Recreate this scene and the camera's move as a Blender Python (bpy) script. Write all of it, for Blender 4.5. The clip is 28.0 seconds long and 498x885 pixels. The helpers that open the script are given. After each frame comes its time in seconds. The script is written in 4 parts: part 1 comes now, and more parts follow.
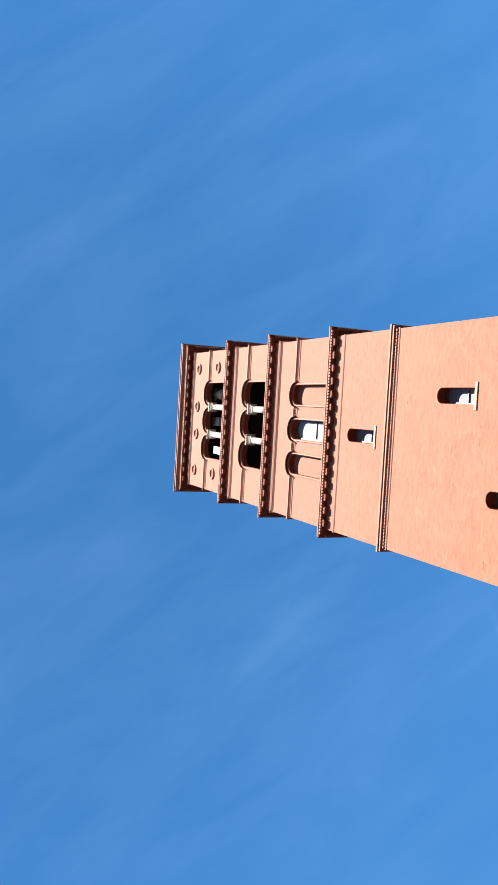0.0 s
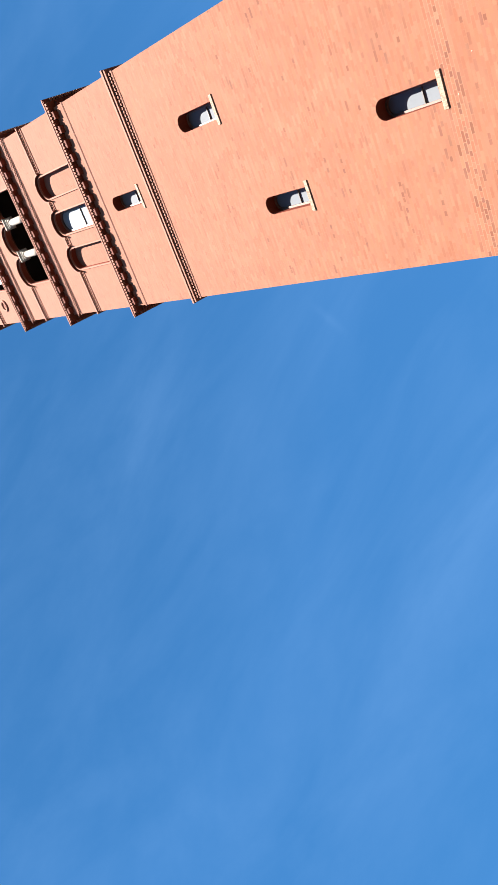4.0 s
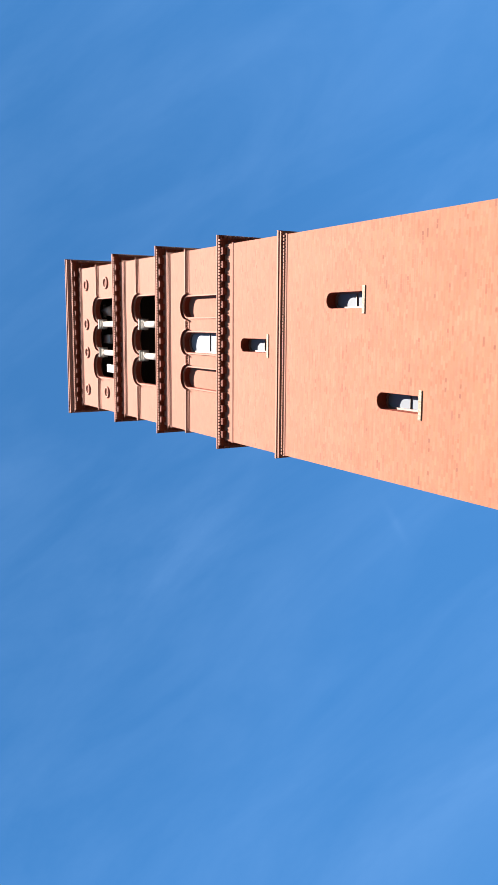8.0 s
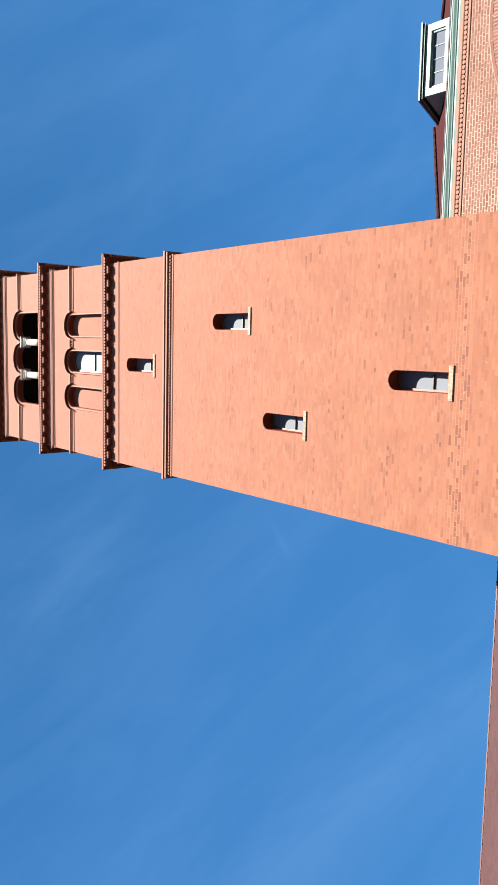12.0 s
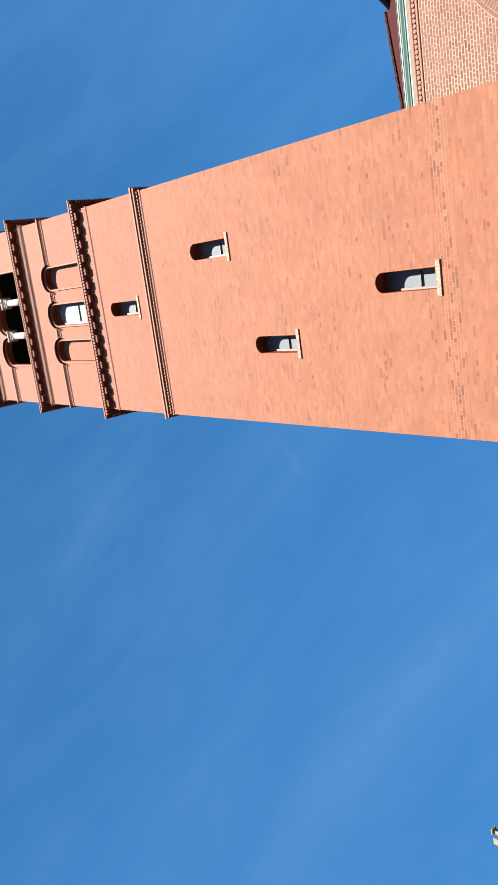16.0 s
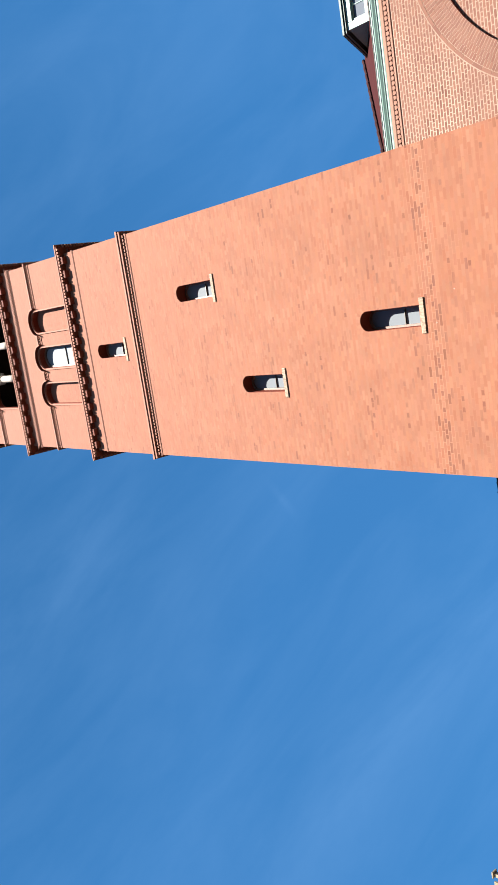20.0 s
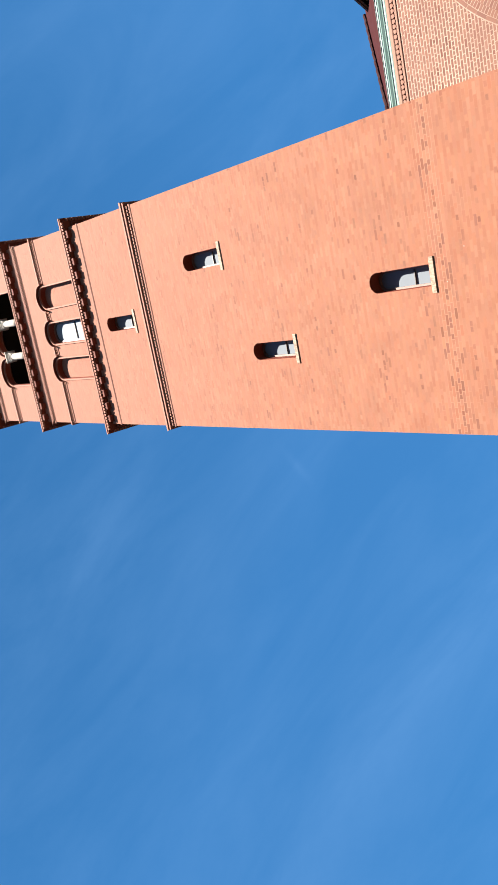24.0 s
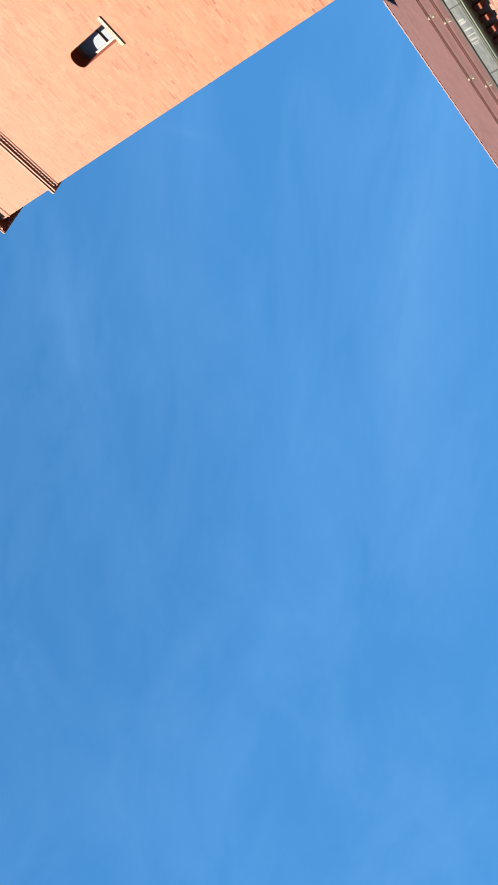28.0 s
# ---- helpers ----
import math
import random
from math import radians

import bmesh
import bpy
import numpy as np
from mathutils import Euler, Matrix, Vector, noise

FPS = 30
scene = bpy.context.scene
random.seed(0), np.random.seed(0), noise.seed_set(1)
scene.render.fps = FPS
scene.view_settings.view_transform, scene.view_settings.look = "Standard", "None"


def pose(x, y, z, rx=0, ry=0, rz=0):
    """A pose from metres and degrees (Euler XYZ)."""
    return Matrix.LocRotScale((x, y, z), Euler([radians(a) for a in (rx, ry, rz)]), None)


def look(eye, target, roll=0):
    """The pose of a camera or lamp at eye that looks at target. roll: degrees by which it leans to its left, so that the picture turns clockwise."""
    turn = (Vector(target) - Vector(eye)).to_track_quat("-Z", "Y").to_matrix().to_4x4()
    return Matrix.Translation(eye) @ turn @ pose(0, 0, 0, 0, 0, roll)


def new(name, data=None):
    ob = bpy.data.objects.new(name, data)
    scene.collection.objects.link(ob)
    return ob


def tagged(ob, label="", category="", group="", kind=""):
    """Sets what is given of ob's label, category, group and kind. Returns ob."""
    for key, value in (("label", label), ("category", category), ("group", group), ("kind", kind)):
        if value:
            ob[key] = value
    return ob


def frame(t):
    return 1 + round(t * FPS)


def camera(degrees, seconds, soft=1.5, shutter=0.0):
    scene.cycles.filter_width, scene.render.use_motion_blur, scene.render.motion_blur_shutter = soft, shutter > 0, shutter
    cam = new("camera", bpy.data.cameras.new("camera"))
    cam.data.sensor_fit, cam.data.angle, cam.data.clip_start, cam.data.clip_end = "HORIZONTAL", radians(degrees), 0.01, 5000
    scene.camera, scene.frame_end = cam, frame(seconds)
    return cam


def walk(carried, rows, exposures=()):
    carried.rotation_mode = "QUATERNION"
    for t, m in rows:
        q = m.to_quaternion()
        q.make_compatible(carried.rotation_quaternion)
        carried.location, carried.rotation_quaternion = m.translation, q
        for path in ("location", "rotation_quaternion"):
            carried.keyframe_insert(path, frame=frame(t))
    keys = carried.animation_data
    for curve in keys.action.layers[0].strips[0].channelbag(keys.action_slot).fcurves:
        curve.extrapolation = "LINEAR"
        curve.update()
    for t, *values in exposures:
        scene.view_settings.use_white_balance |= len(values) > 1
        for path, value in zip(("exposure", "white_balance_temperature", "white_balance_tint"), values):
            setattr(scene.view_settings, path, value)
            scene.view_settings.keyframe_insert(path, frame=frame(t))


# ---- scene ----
PATH = (
    (0, 0.5634, -11.5685, 1.6606, 176.186, 23.267, 86.407),
    (0.5, 0.5628, -11.5701, 1.6616, 176.021, 25.383, 86.135),
    (1, 0.5635, -11.5728, 1.6651, 175.763, 27.203, 85.713),
    (1.5, 0.5633, -11.5752, 1.6682, 175.939, 27.661, 86.508),
    (2, 0.5636, -11.5752, 1.6676, 175.916, 28.169, 87.793),
    (2.5, 0.5645, -11.5738, 1.6654, 176.303, 28.764, 89.106),
    (3, 0.5639, -11.5708, 1.6609, 175.306, 32.611, 87.638),
    (3.5, 0.5599, -11.5710, 1.6537, 176.245, 33.764, 96.528),
    (4, 0.5555, -11.5718, 1.6452, 175.314, 37.726, 116.293),
    (4.5, 0.5510, -11.5680, 1.6353, 174.023, 37.847, 118.030),
    (6.5, 0.5502, -11.5617, 1.6278, 171.424, 37.227, 90.027),
    (7, 0.5484, -11.5599, 1.6275, 171.647, 31.132, 90.576),
    (7.5, 0.5482, -11.5569, 1.6245, 171.724, 30.911, 90.612),
    (8, 0.5487, -11.5543, 1.6222, 171.467, 30.920, 89.622),
    (8.5, 0.5496, -11.5522, 1.6210, 171.276, 31.144, 88.897),
    (9, 0.5514, -11.5513, 1.6212, 171.669, 31.449, 88.120),
    (9.5, 0.5536, -11.5504, 1.6219, 171.109, 31.722, 86.922),
    (10, 0.5558, -11.5513, 1.6256, 170.825, 34.497, 86.595),
    (10.5, 0.5574, -11.5523, 1.6299, 170.831, 35.886, 86.603),
    (11, 0.5586, -11.5532, 1.6362, 170.812, 36.913, 86.726),
    (11.5, 0.5609, -11.5542, 1.6362, 171.048, 38.097, 88.082),
    (13.5, 0.5645, -11.5524, 1.6312, 176.537, 40.885, 89.796),
    (14, 0.5670, -11.5514, 1.6305, -179.233, 39.132, 105.934),
    (14.5, 0.5686, -11.5510, 1.6359, 179.078, 39.977, 121.910),
    (15, 0.5692, -11.5533, 1.6421, 178.764, 38.706, 119.992),
    (15.5, 0.5709, -11.5527, 1.6393, 176.891, 38.688, 108.268),
    (16, 0.5726, -11.5524, 1.6417, 174.332, 39.859, 100.125),
    (16.5, 0.5720, -11.5506, 1.6417, 173.540, 39.503, 97.708),
    (17, 0.5713, -11.5487, 1.6474, 173.740, 38.702, 97.964),
    (17.5, 0.5711, -11.5497, 1.6447, 174.404, 40.418, 100.001),
    (18, 0.5730, -11.5502, 1.6448, 173.063, 40.390, 96.842),
    (18.5, 0.5748, -11.5503, 1.6439, 174.062, 40.392, 97.120),
    (19, 0.5759, -11.5508, 1.6435, 175.742, 40.459, 99.081),
    (19.5, 0.5760, -11.5509, 1.6440, 176.855, 40.699, 99.810),
    (20, 0.5755, -11.5503, 1.6463, 177.914, 40.750, 101.344),
    (20.5, 0.5753, -11.5510, 1.6477, 178.889, 40.620, 102.708),
    (21, 0.5742, -11.5520, 1.6519, 178.629, 39.946, 102.083),
    (21.5, 0.5721, -11.5521, 1.6545, 178.897, 39.053, 103.864),
    (23.5, 0.5706, -11.5521, 1.6544, 176.955, 39.527, 101.738),
    (24, 0.5686, -11.5529, 1.6537, 177.504, 39.887, 104.229),
    (24.5, 0.5672, -11.5545, 1.6534, 177.781, 40.021, 106.249),
    (25, 0.5663, -11.5567, 1.6527, 177.356, 40.182, 105.410),
    (25.5, 0.5657, -11.5565, 1.6512, 177.561, 40.521, 105.972),
    (26, 0.5655, -11.5565, 1.6494, 178.256, 40.498, 107.571),
    (26.5, 0.5634, -11.6206, 1.6107, -178.813, 40.116, 117.852),
    (27, 0.6474, -11.6853, 1.5115, -177.188, 39.530, 132.236),
    (27.5, 0.7193, -11.5012, 1.5669, -176.343, 40.911, 142.254),
    (28, 0.8002, -11.3720, 1.5947, -174.880, 40.698, 150.297),
)
EXPOSURES = ((0.0, 2.50, 6550, 14), (3.0, 2.38, 6600, 17), (4.0, 2.39, 6550, 13), (7.0, 2.49, 6500, 10), (9.0, 2.44, 6750, 20), (11.0, 2.27, 6550, 15), (13.5, 2.26, 6500, 10), (15.0, 2.31, 6500, 10), (16.0, 2.23, 6500, 10), (17.0, 2.25, 6500, 10), (20.0, 2.25, 6500, 10), (24.0, 2.29, 6500, 10), (26.0, 2.31, 6550, 9), (27.0, 2.43, 6800, 6), (28.0, 2.59, 6800, 8))
STREAK = (0.62, 0.71, -0.34)
SKY_TINT = (0.56, 1.27, 1.42, 1)
SKY_STRENGTH = 0.0357
cam = camera(34.60, 28.0, soft=0.6)
walk(cam, [(t, pose(x, y, z, rx, ry, rz)) for t, x, y, z, rx, ry, rz in PATH], EXPOSURES)

# ---- daylight ----
SUN_EL, SUN_AZ = radians(53.0), radians(22.5)
TO_SUN = Vector((math.sin(SUN_AZ) * math.cos(SUN_EL), -math.cos(SUN_AZ) * math.cos(SUN_EL), math.sin(SUN_EL)))
sun_data = bpy.data.lights.new("sun", "SUN")
sun_data.energy, sun_data.angle, sun_data.color = 5.0, radians(0.53), (1.0, 0.95, 0.87)
sun = new("sun", sun_data)
sun.matrix_world = look(TO_SUN * 60, (0, 0, 0))

world = bpy.data.worlds.new("sky")
scene.world = world
world.use_nodes = True
wn, wl = world.node_tree.nodes, world.node_tree.links
wn.clear()
w_out, w_bg = wn.new("ShaderNodeOutputWorld"), wn.new("ShaderNodeBackground")
w_sky = wn.new("ShaderNodeTexSky")
w_sky.sky_type, w_sky.sun_disc = "NISHITA", False
w_sky.sun_elevation, w_sky.sun_rotation = SUN_EL, math.pi - SUN_AZ
w_sky.altitude, w_sky.air_density, w_sky.dust_density, w_sky.ozone_density = 1500.0, 1.0, 0.0, 3.0
w_coord, w_map = wn.new("ShaderNodeTexCoord"), wn.new("ShaderNodeMapping")
w_map.vector_type = "TEXTURE"
w_map.inputs["Rotation"].default_value = Vector(STREAK).to_track_quat("X", "Z").to_euler()
w_map.inputs["Scale"].default_value = (0.55, 0.16, 0.16)
w_noise = wn.new("ShaderNodeTexNoise")
w_noise.inputs["Scale"].default_value, w_noise.inputs["Detail"].default_value, w_noise.inputs["Roughness"].default_value = 1.3, 7.0, 0.6
w_noise.inputs["Distortion"].default_value = 0.35
w_ramp = wn.new("ShaderNodeMapRange")
w_ramp.inputs["From Min"].default_value, w_ramp.inputs["From Max"].default_value = 0.40, 0.80
w_ramp.inputs["To Max"].default_value = 0.10
w_tint = wn.new("ShaderNodeMix")
w_tint.data_type, w_tint.blend_type = "RGBA", "MULTIPLY"
w_tint.inputs["Factor"].default_value = 1.0
w_tint.inputs["B"].default_value = SKY_TINT
w_mix = wn.new("ShaderNodeMix")
w_mix.data_type = "RGBA"
w_mix.inputs["B"].default_value = (2.2, 4.1, 7.0, 1)
wl.new(w_coord.outputs["Generated"], w_map.inputs["Vector"])
wl.new(w_map.outputs["Vector"], w_noise.inputs["Vector"])
wl.new(w_noise.outputs["Fac"], w_ramp.inputs["Value"])
wl.new(w_sky.outputs["Color"], w_tint.inputs["A"])
w_even = wn.new("ShaderNodeMix")
w_even.data_type = "RGBA"
w_even.inputs["Factor"].default_value = 0.72
w_even.inputs["B"].default_value = (0.31, 1.40, 3.55, 1)
wl.new(w_tint.outputs["Result"], w_even.inputs["A"])
w_sep, w_up, w_deep = wn.new("ShaderNodeSeparateXYZ"), wn.new("ShaderNodeMapRange"), wn.new("ShaderNodeMix")
wl.new(w_coord.outputs["Generated"], w_sep.inputs[0])
wl.new(w_sep.outputs["Z"], w_up.inputs["Value"])
w_up.inputs["From Min"].default_value, w_up.inputs["From Max"].default_value = 0.72, 1.0
w_up.inputs["To Min"].default_value, w_up.inputs["To Max"].default_value = 1.0, 0.78
w_deep.data_type, w_deep.blend_type = "RGBA", "MULTIPLY"
w_deep.inputs["Factor"].default_value = 1.0
wl.new(w_even.outputs["Result"], w_deep.inputs["A"])
wl.new(w_up.outputs["Result"], w_deep.inputs["B"])
wl.new(w_deep.outputs["Result"], w_mix.inputs["A"])


def sky_math(kind, a, b=None):
    """A math node of the sky; a and b are sockets or numbers."""
    node = wn.new("ShaderNodeMath")
    node.operation = kind
    for socket, value in zip(node.inputs, (a, b)):
        if isinstance(value, (int, float)):
            socket.default_value = value
        elif value is not None:
            wl.new(value, socket)
    return node.outputs[0]


def veil(start, end, wide, strength):
    """A thin streak of high cloud along the arc from start to end, frayed by the cloud noise."""
    p, q = Vector(start).normalized(), Vector(end).normalized()
    mid = (p + q).normalized()
    along = (q - p).normalized()
    across = mid.cross(along)
    total = None
    for axis, half in ((along, (q - p).length / 2), (across, wide)):
        dot = wn.new("ShaderNodeVectorMath")
        dot.operation = "DOT_PRODUCT"
        wl.new(w_coord.outputs["Generated"], dot.inputs[0])
        dot.inputs[1].default_value = axis
        square = sky_math("POWER", sky_math("ABSOLUTE", sky_math("DIVIDE", dot.outputs["Value"], half)), 2.0)
        total = square if total is None else sky_math("ADD", total, square)
    faded = sky_math("EXPONENT", sky_math("MULTIPLY", total, -1.0))
    frayed = sky_math("MULTIPLY", sky_math("MAXIMUM", sky_math("SUBTRACT", w_noise.outputs["Fac"], 0.22), 0.0), 3.4)
    return sky_math("MULTIPLY", sky_math("MULTIPLY", faded, frayed), strength)


w_cloud = w_ramp.outputs["Result"]
for start, end, wide, strength in (((-0.28, 0.83, 0.47), (-0.61, 0.49, 0.62), 0.036, 0.06), ((-0.20, 0.49, 0.85), (-0.36, 0.34, 0.87), 0.05, 0.045),
                                   ((-0.22, 0.64, 0.736), (-0.259, 0.651, 0.713), 0.005, 0.03)):
    w_cloud = sky_math("ADD", w_cloud, veil(start, end, wide, strength))
wl.new(w_cloud, w_mix.inputs["Factor"])
wl.new(w_mix.outputs["Result"], w_bg.inputs["Color"])
w_bg.inputs["Strength"].default_value = SKY_STRENGTH
wl.new(w_bg.outputs["Background"], w_out.inputs["Surface"])


# ---- materials ----
def material(name, low, high, rough=0.8, metal=0.0, grain=40.0, stain=0.8, stain_amount=0.35, bump=0.15, stretch=(1, 1, 1), shine=0.5):
    """Two-scale procedural surface: grain between two colours, broad stains, fine relief."""
    m = bpy.data.materials.new(name)
    m.use_nodes = True
    n, l = m.node_tree.nodes, m.node_tree.links
    b = n["Principled BSDF"]
    b.inputs["Roughness"].default_value, b.inputs["Metallic"].default_value = rough, metal
    b.inputs["Specular IOR Level"].default_value = shine
    geo, mapping = n.new("ShaderNodeNewGeometry"), n.new("ShaderNodeMapping")
    mapping.inputs["Scale"].default_value = stretch
    l.new(geo.outputs["Position"], mapping.inputs["Vector"])
    fine, broad = n.new("ShaderNodeTexNoise"), n.new("ShaderNodeTexNoise")
    fine.inputs["Scale"].default_value, fine.inputs["Detail"].default_value = grain, 4.0
    broad.inputs["Scale"].default_value, broad.inputs["Detail"].default_value = stain, 5.0
    l.new(mapping.outputs["Vector"], fine.inputs["Vector"])
    l.new(mapping.outputs["Vector"], broad.inputs["Vector"])
    mix = n.new("ShaderNodeMix")
    mix.data_type = "RGBA"
    mix.inputs["A"].default_value, mix.inputs["B"].default_value = (*low, 1), (*high, 1)
    add = n.new("ShaderNodeMath")
    add.operation = "MULTIPLY_ADD"
    add.inputs[1].default_value = stain_amount * 2
    l.new(broad.outputs["Fac"], add.inputs[0])
    spread = n.new("ShaderNodeMath")
    spread.operation = "MULTIPLY_ADD"
    spread.inputs[1].default_value, spread.inputs[2].default_value = 1.2, -0.1 - stain_amount
    l.new(fine.outputs["Fac"], spread.inputs[0])
    l.new(spread.outputs[0], add.inputs[2])
    add.use_clamp = True
    l.new(add.outputs[0], mix.inputs["Factor"])
    l.new(mix.outputs["Result"], b.inputs["Base Color"])
    if bump:
        bp = n.new("ShaderNodeBump")
        bp.inputs["Strength"].default_value, bp.inputs["Distance"].default_value = bump, 0.01
        l.new(fine.outputs["Fac"], bp.inputs["Height"])
        l.new(bp.outputs["Normal"], b.inputs["Normal"])
    return m


def brick_pieces(name, common, pale, dark, share, source, band=0.0):
    """Bricks that differ from piece to piece: common to pale, with a share of dark ones that gather in patches."""
    m = bpy.data.materials.new(name)
    m.use_nodes = True
    n, l = m.node_tree.nodes, m.node_tree.links
    b = n["Principled BSDF"]
    b.inputs["Roughness"].default_value, b.inputs["Specular IOR Level"].default_value = 0.9, 0.2
    geo = n.new("ShaderNodeNewGeometry")
    if source == "OBJECT":
        rnd = n.new("ShaderNodeObjectInfo").outputs["Random"]
    elif source == "GRAIN":
        grit = n.new("ShaderNodeTexNoise")
        grit.inputs["Scale"].default_value = 35.0
        l.new(geo.outputs["Position"], grit.inputs["Vector"])
        rnd = grit.outputs["Fac"]
    else:
        rnd = geo.outputs["Random Per Island"]
    patch, fine = n.new("ShaderNodeTexNoise"), n.new("ShaderNodeTexNoise")
    mp = n.new("ShaderNodeMapping")
    mp.inputs["Scale"].default_value = (0.7, 0.7, 2.2)
    l.new(geo.outputs["Position"], mp.inputs["Vector"])
    l.new(mp.outputs["Vector"], patch.inputs["Vector"])
    patch.inputs["Scale"].default_value, patch.inputs["Detail"].default_value = 1.0, 4.0
    l.new(geo.outputs["Position"], fine.inputs["Vector"])
    fine.inputs["Scale"].default_value, fine.inputs["Detail"].default_value = 60.0, 3.0
    tone = n.new("ShaderNodeMix")
    tone.data_type = "RGBA"
    tone.inputs["A"].default_value, tone.inputs["B"].default_value = (*common, 1), (*pale, 1)
    w = n.new("ShaderNodeTexWhiteNoise")
    w.noise_dimensions = "1D"
    l.new(rnd, w.inputs["W"])
    half = n.new("ShaderNodeMath")
    half.operation = "MULTIPLY_ADD"
    half.inputs[1].default_value = 0.75
    l.new(w.outputs["Value"], half.inputs[0])
    q = n.new("ShaderNodeMath")
    q.operation = "MULTIPLY"
    q.inputs[1].default_value = 0.25
    l.new(fine.outputs["Fac"], q.inputs[0])
    l.new(q.outputs[0], half.inputs[2])
    slow = n.new("ShaderNodeTexNoise")
    slow.inputs["Scale"].default_value, slow.inputs["Detail"].default_value = 0.7, 4.0
    l.new(geo.outputs["Position"], slow.inputs["Vector"])
    warm = n.new("ShaderNodeMath")
    warm.operation, warm.use_clamp = "MULTIPLY_ADD", True
    warm.inputs[1].default_value, warm.inputs[2].default_value = 1.6, -0.8
    l.new(slow.outputs["Fac"], warm.inputs[0])
    both = n.new("ShaderNodeMath")
    both.operation, both.use_clamp = "ADD", True
    l.new(half.outputs[0], both.inputs[0])
    l.new(warm.outputs[0], both.inputs[1])
    l.new(both.outputs[0], tone.inputs["Factor"])
    gate = n.new("ShaderNodeMath")
    gate.operation = "MULTIPLY_ADD"
    gate.inputs[1].default_value = 0.9
    if band:
        # a weathered band of courses where the joints have washed out
        sep, near, lift = n.new("ShaderNodeSeparateXYZ"), n.new("ShaderNodeMath"), n.new("ShaderNodeMapRange")
        l.new(geo.outputs["Position"], sep.inputs[0])
        near.operation = "SUBTRACT"
        near.inputs[1].default_value = band
        off = n.new("ShaderNodeMath")
        off.operation = "ABSOLUTE"
        l.new(sep.outputs["Z"], near.inputs[0])
        l.new(near.outputs[0], off.inputs[0])
        lift.inputs["From Min"].default_value, lift.inputs["From Max"].default_value = 0.06, 0.26
        lift.inputs["To Min"].default_value, lift.inputs["To Max"].default_value = 0.37, 0.0
        l.new(off.outputs[0], lift.inputs["Value"])
        more = n.new("ShaderNodeMath")
        more.operation = "ADD"
        l.new(patch.outputs["Fac"], more.inputs[0])
        l.new(lift.outputs["Result"], more.inputs[1])
        l.new(more.outputs[0], gate.inputs[0])
    else:
        l.new(patch.outputs["Fac"], gate.inputs[0])
    l.new(rnd, gate.inputs[2])
    step = n.new("ShaderNodeMapRange")
    step.inputs["From Min"].default_value, step.inputs["From Max"].default_value = 1.40 - share, 1.62 - share
    step.inputs["To Max"].default_value = 0.9
    l.new(gate.outputs[0], step.inputs["Value"])
    pick = n.new("ShaderNodeMix")
    pick.data_type = "RGBA"
    pick.inputs["B"].default_value = (*dark, 1)
    l.new(tone.outputs["Result"], pick.inputs["A"])
    l.new(step.outputs["Result"], pick.inputs["Factor"])
    # each piece a little off in hue and value, and broad soot-brown mottling over many pieces
    shade, parts = n.new("ShaderNodeHueSaturation"), n.new("ShaderNodeSeparateColor")
    l.new(w.outputs["Color"], parts.inputs[0])
    for source_out, socket, low, high in (("Red", "Hue", 0.4975, 0.503), ("Green", "Saturation", 0.97, 1.03), ("Blue", "Value", 0.93, 1.06)):
        span = n.new("ShaderNodeMapRange")
        span.inputs["To Min"].default_value, span.inputs["To Max"].default_value = low, high
        l.new(parts.outputs[source_out], span.inputs["Value"])
        l.new(span.outputs["Result"], shade.inputs[socket])
    l.new(pick.outputs["Result"], shade.inputs["Color"])
    mottle, amount, soot = n.new("ShaderNodeTexNoise"), n.new("ShaderNodeMapRange"), n.new("ShaderNodeMix")
    mottle.inputs["Scale"].default_value, mottle.inputs["Detail"].default_value, mottle.inputs["Roughness"].default_value = 1.1, 6.0, 0.62
    l.new(geo.outputs["Position"], mottle.inputs["Vector"])
    amount.inputs["From Min"].default_value, amount.inputs["From Max"].default_value = 0.46, 0.74
    l.new(mottle.outputs["Fac"], amount.inputs["Value"])
    soot.data_type, soot.blend_type = "RGBA", "MULTIPLY"
    soot.inputs["B"].default_value = (0.87, 0.87, 0.88, 1)
    l.new(amount.outputs["Result"], soot.inputs["Factor"])
    l.new(shade.outputs["Color"], soot.inputs["A"])
    out = soot.outputs["Result"]
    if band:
        # brightness of the upper stages painted in: paler, pinker colour with height
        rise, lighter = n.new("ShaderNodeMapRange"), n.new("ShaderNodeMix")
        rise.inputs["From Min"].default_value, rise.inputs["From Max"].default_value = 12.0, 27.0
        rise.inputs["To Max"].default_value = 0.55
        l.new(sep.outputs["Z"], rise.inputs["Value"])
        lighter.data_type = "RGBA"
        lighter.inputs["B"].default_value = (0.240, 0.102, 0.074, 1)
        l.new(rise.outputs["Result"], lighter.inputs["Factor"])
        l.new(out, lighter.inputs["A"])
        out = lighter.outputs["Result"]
    l.new(out, b.inputs["Base Color"])
    bp = n.new("ShaderNodeBump")
    bp.inputs["Strength"].default_value, bp.inputs["Distance"].default_value = 0.25, 0.006
    l.new(fine.outputs["Fac"], bp.inputs["Height"])
    l.new(bp.outputs["Normal"], b.inputs["Normal"])
    return m


def glazing(name, colour, rough=0.08):
    """Window glass before a pale blind: a plain pane with a clear, glossy coat."""
    m = material(name, colour, tuple(min(1, c * 1.12) for c in colour), rough=0.7, grain=3, stain=0.6, bump=0, shine=0.1)
    b = m.node_tree.nodes["Principled BSDF"]
    b.inputs["Coat Weight"].default_value, b.inputs["Coat Roughness"].default_value = 0.06, rough
    return m


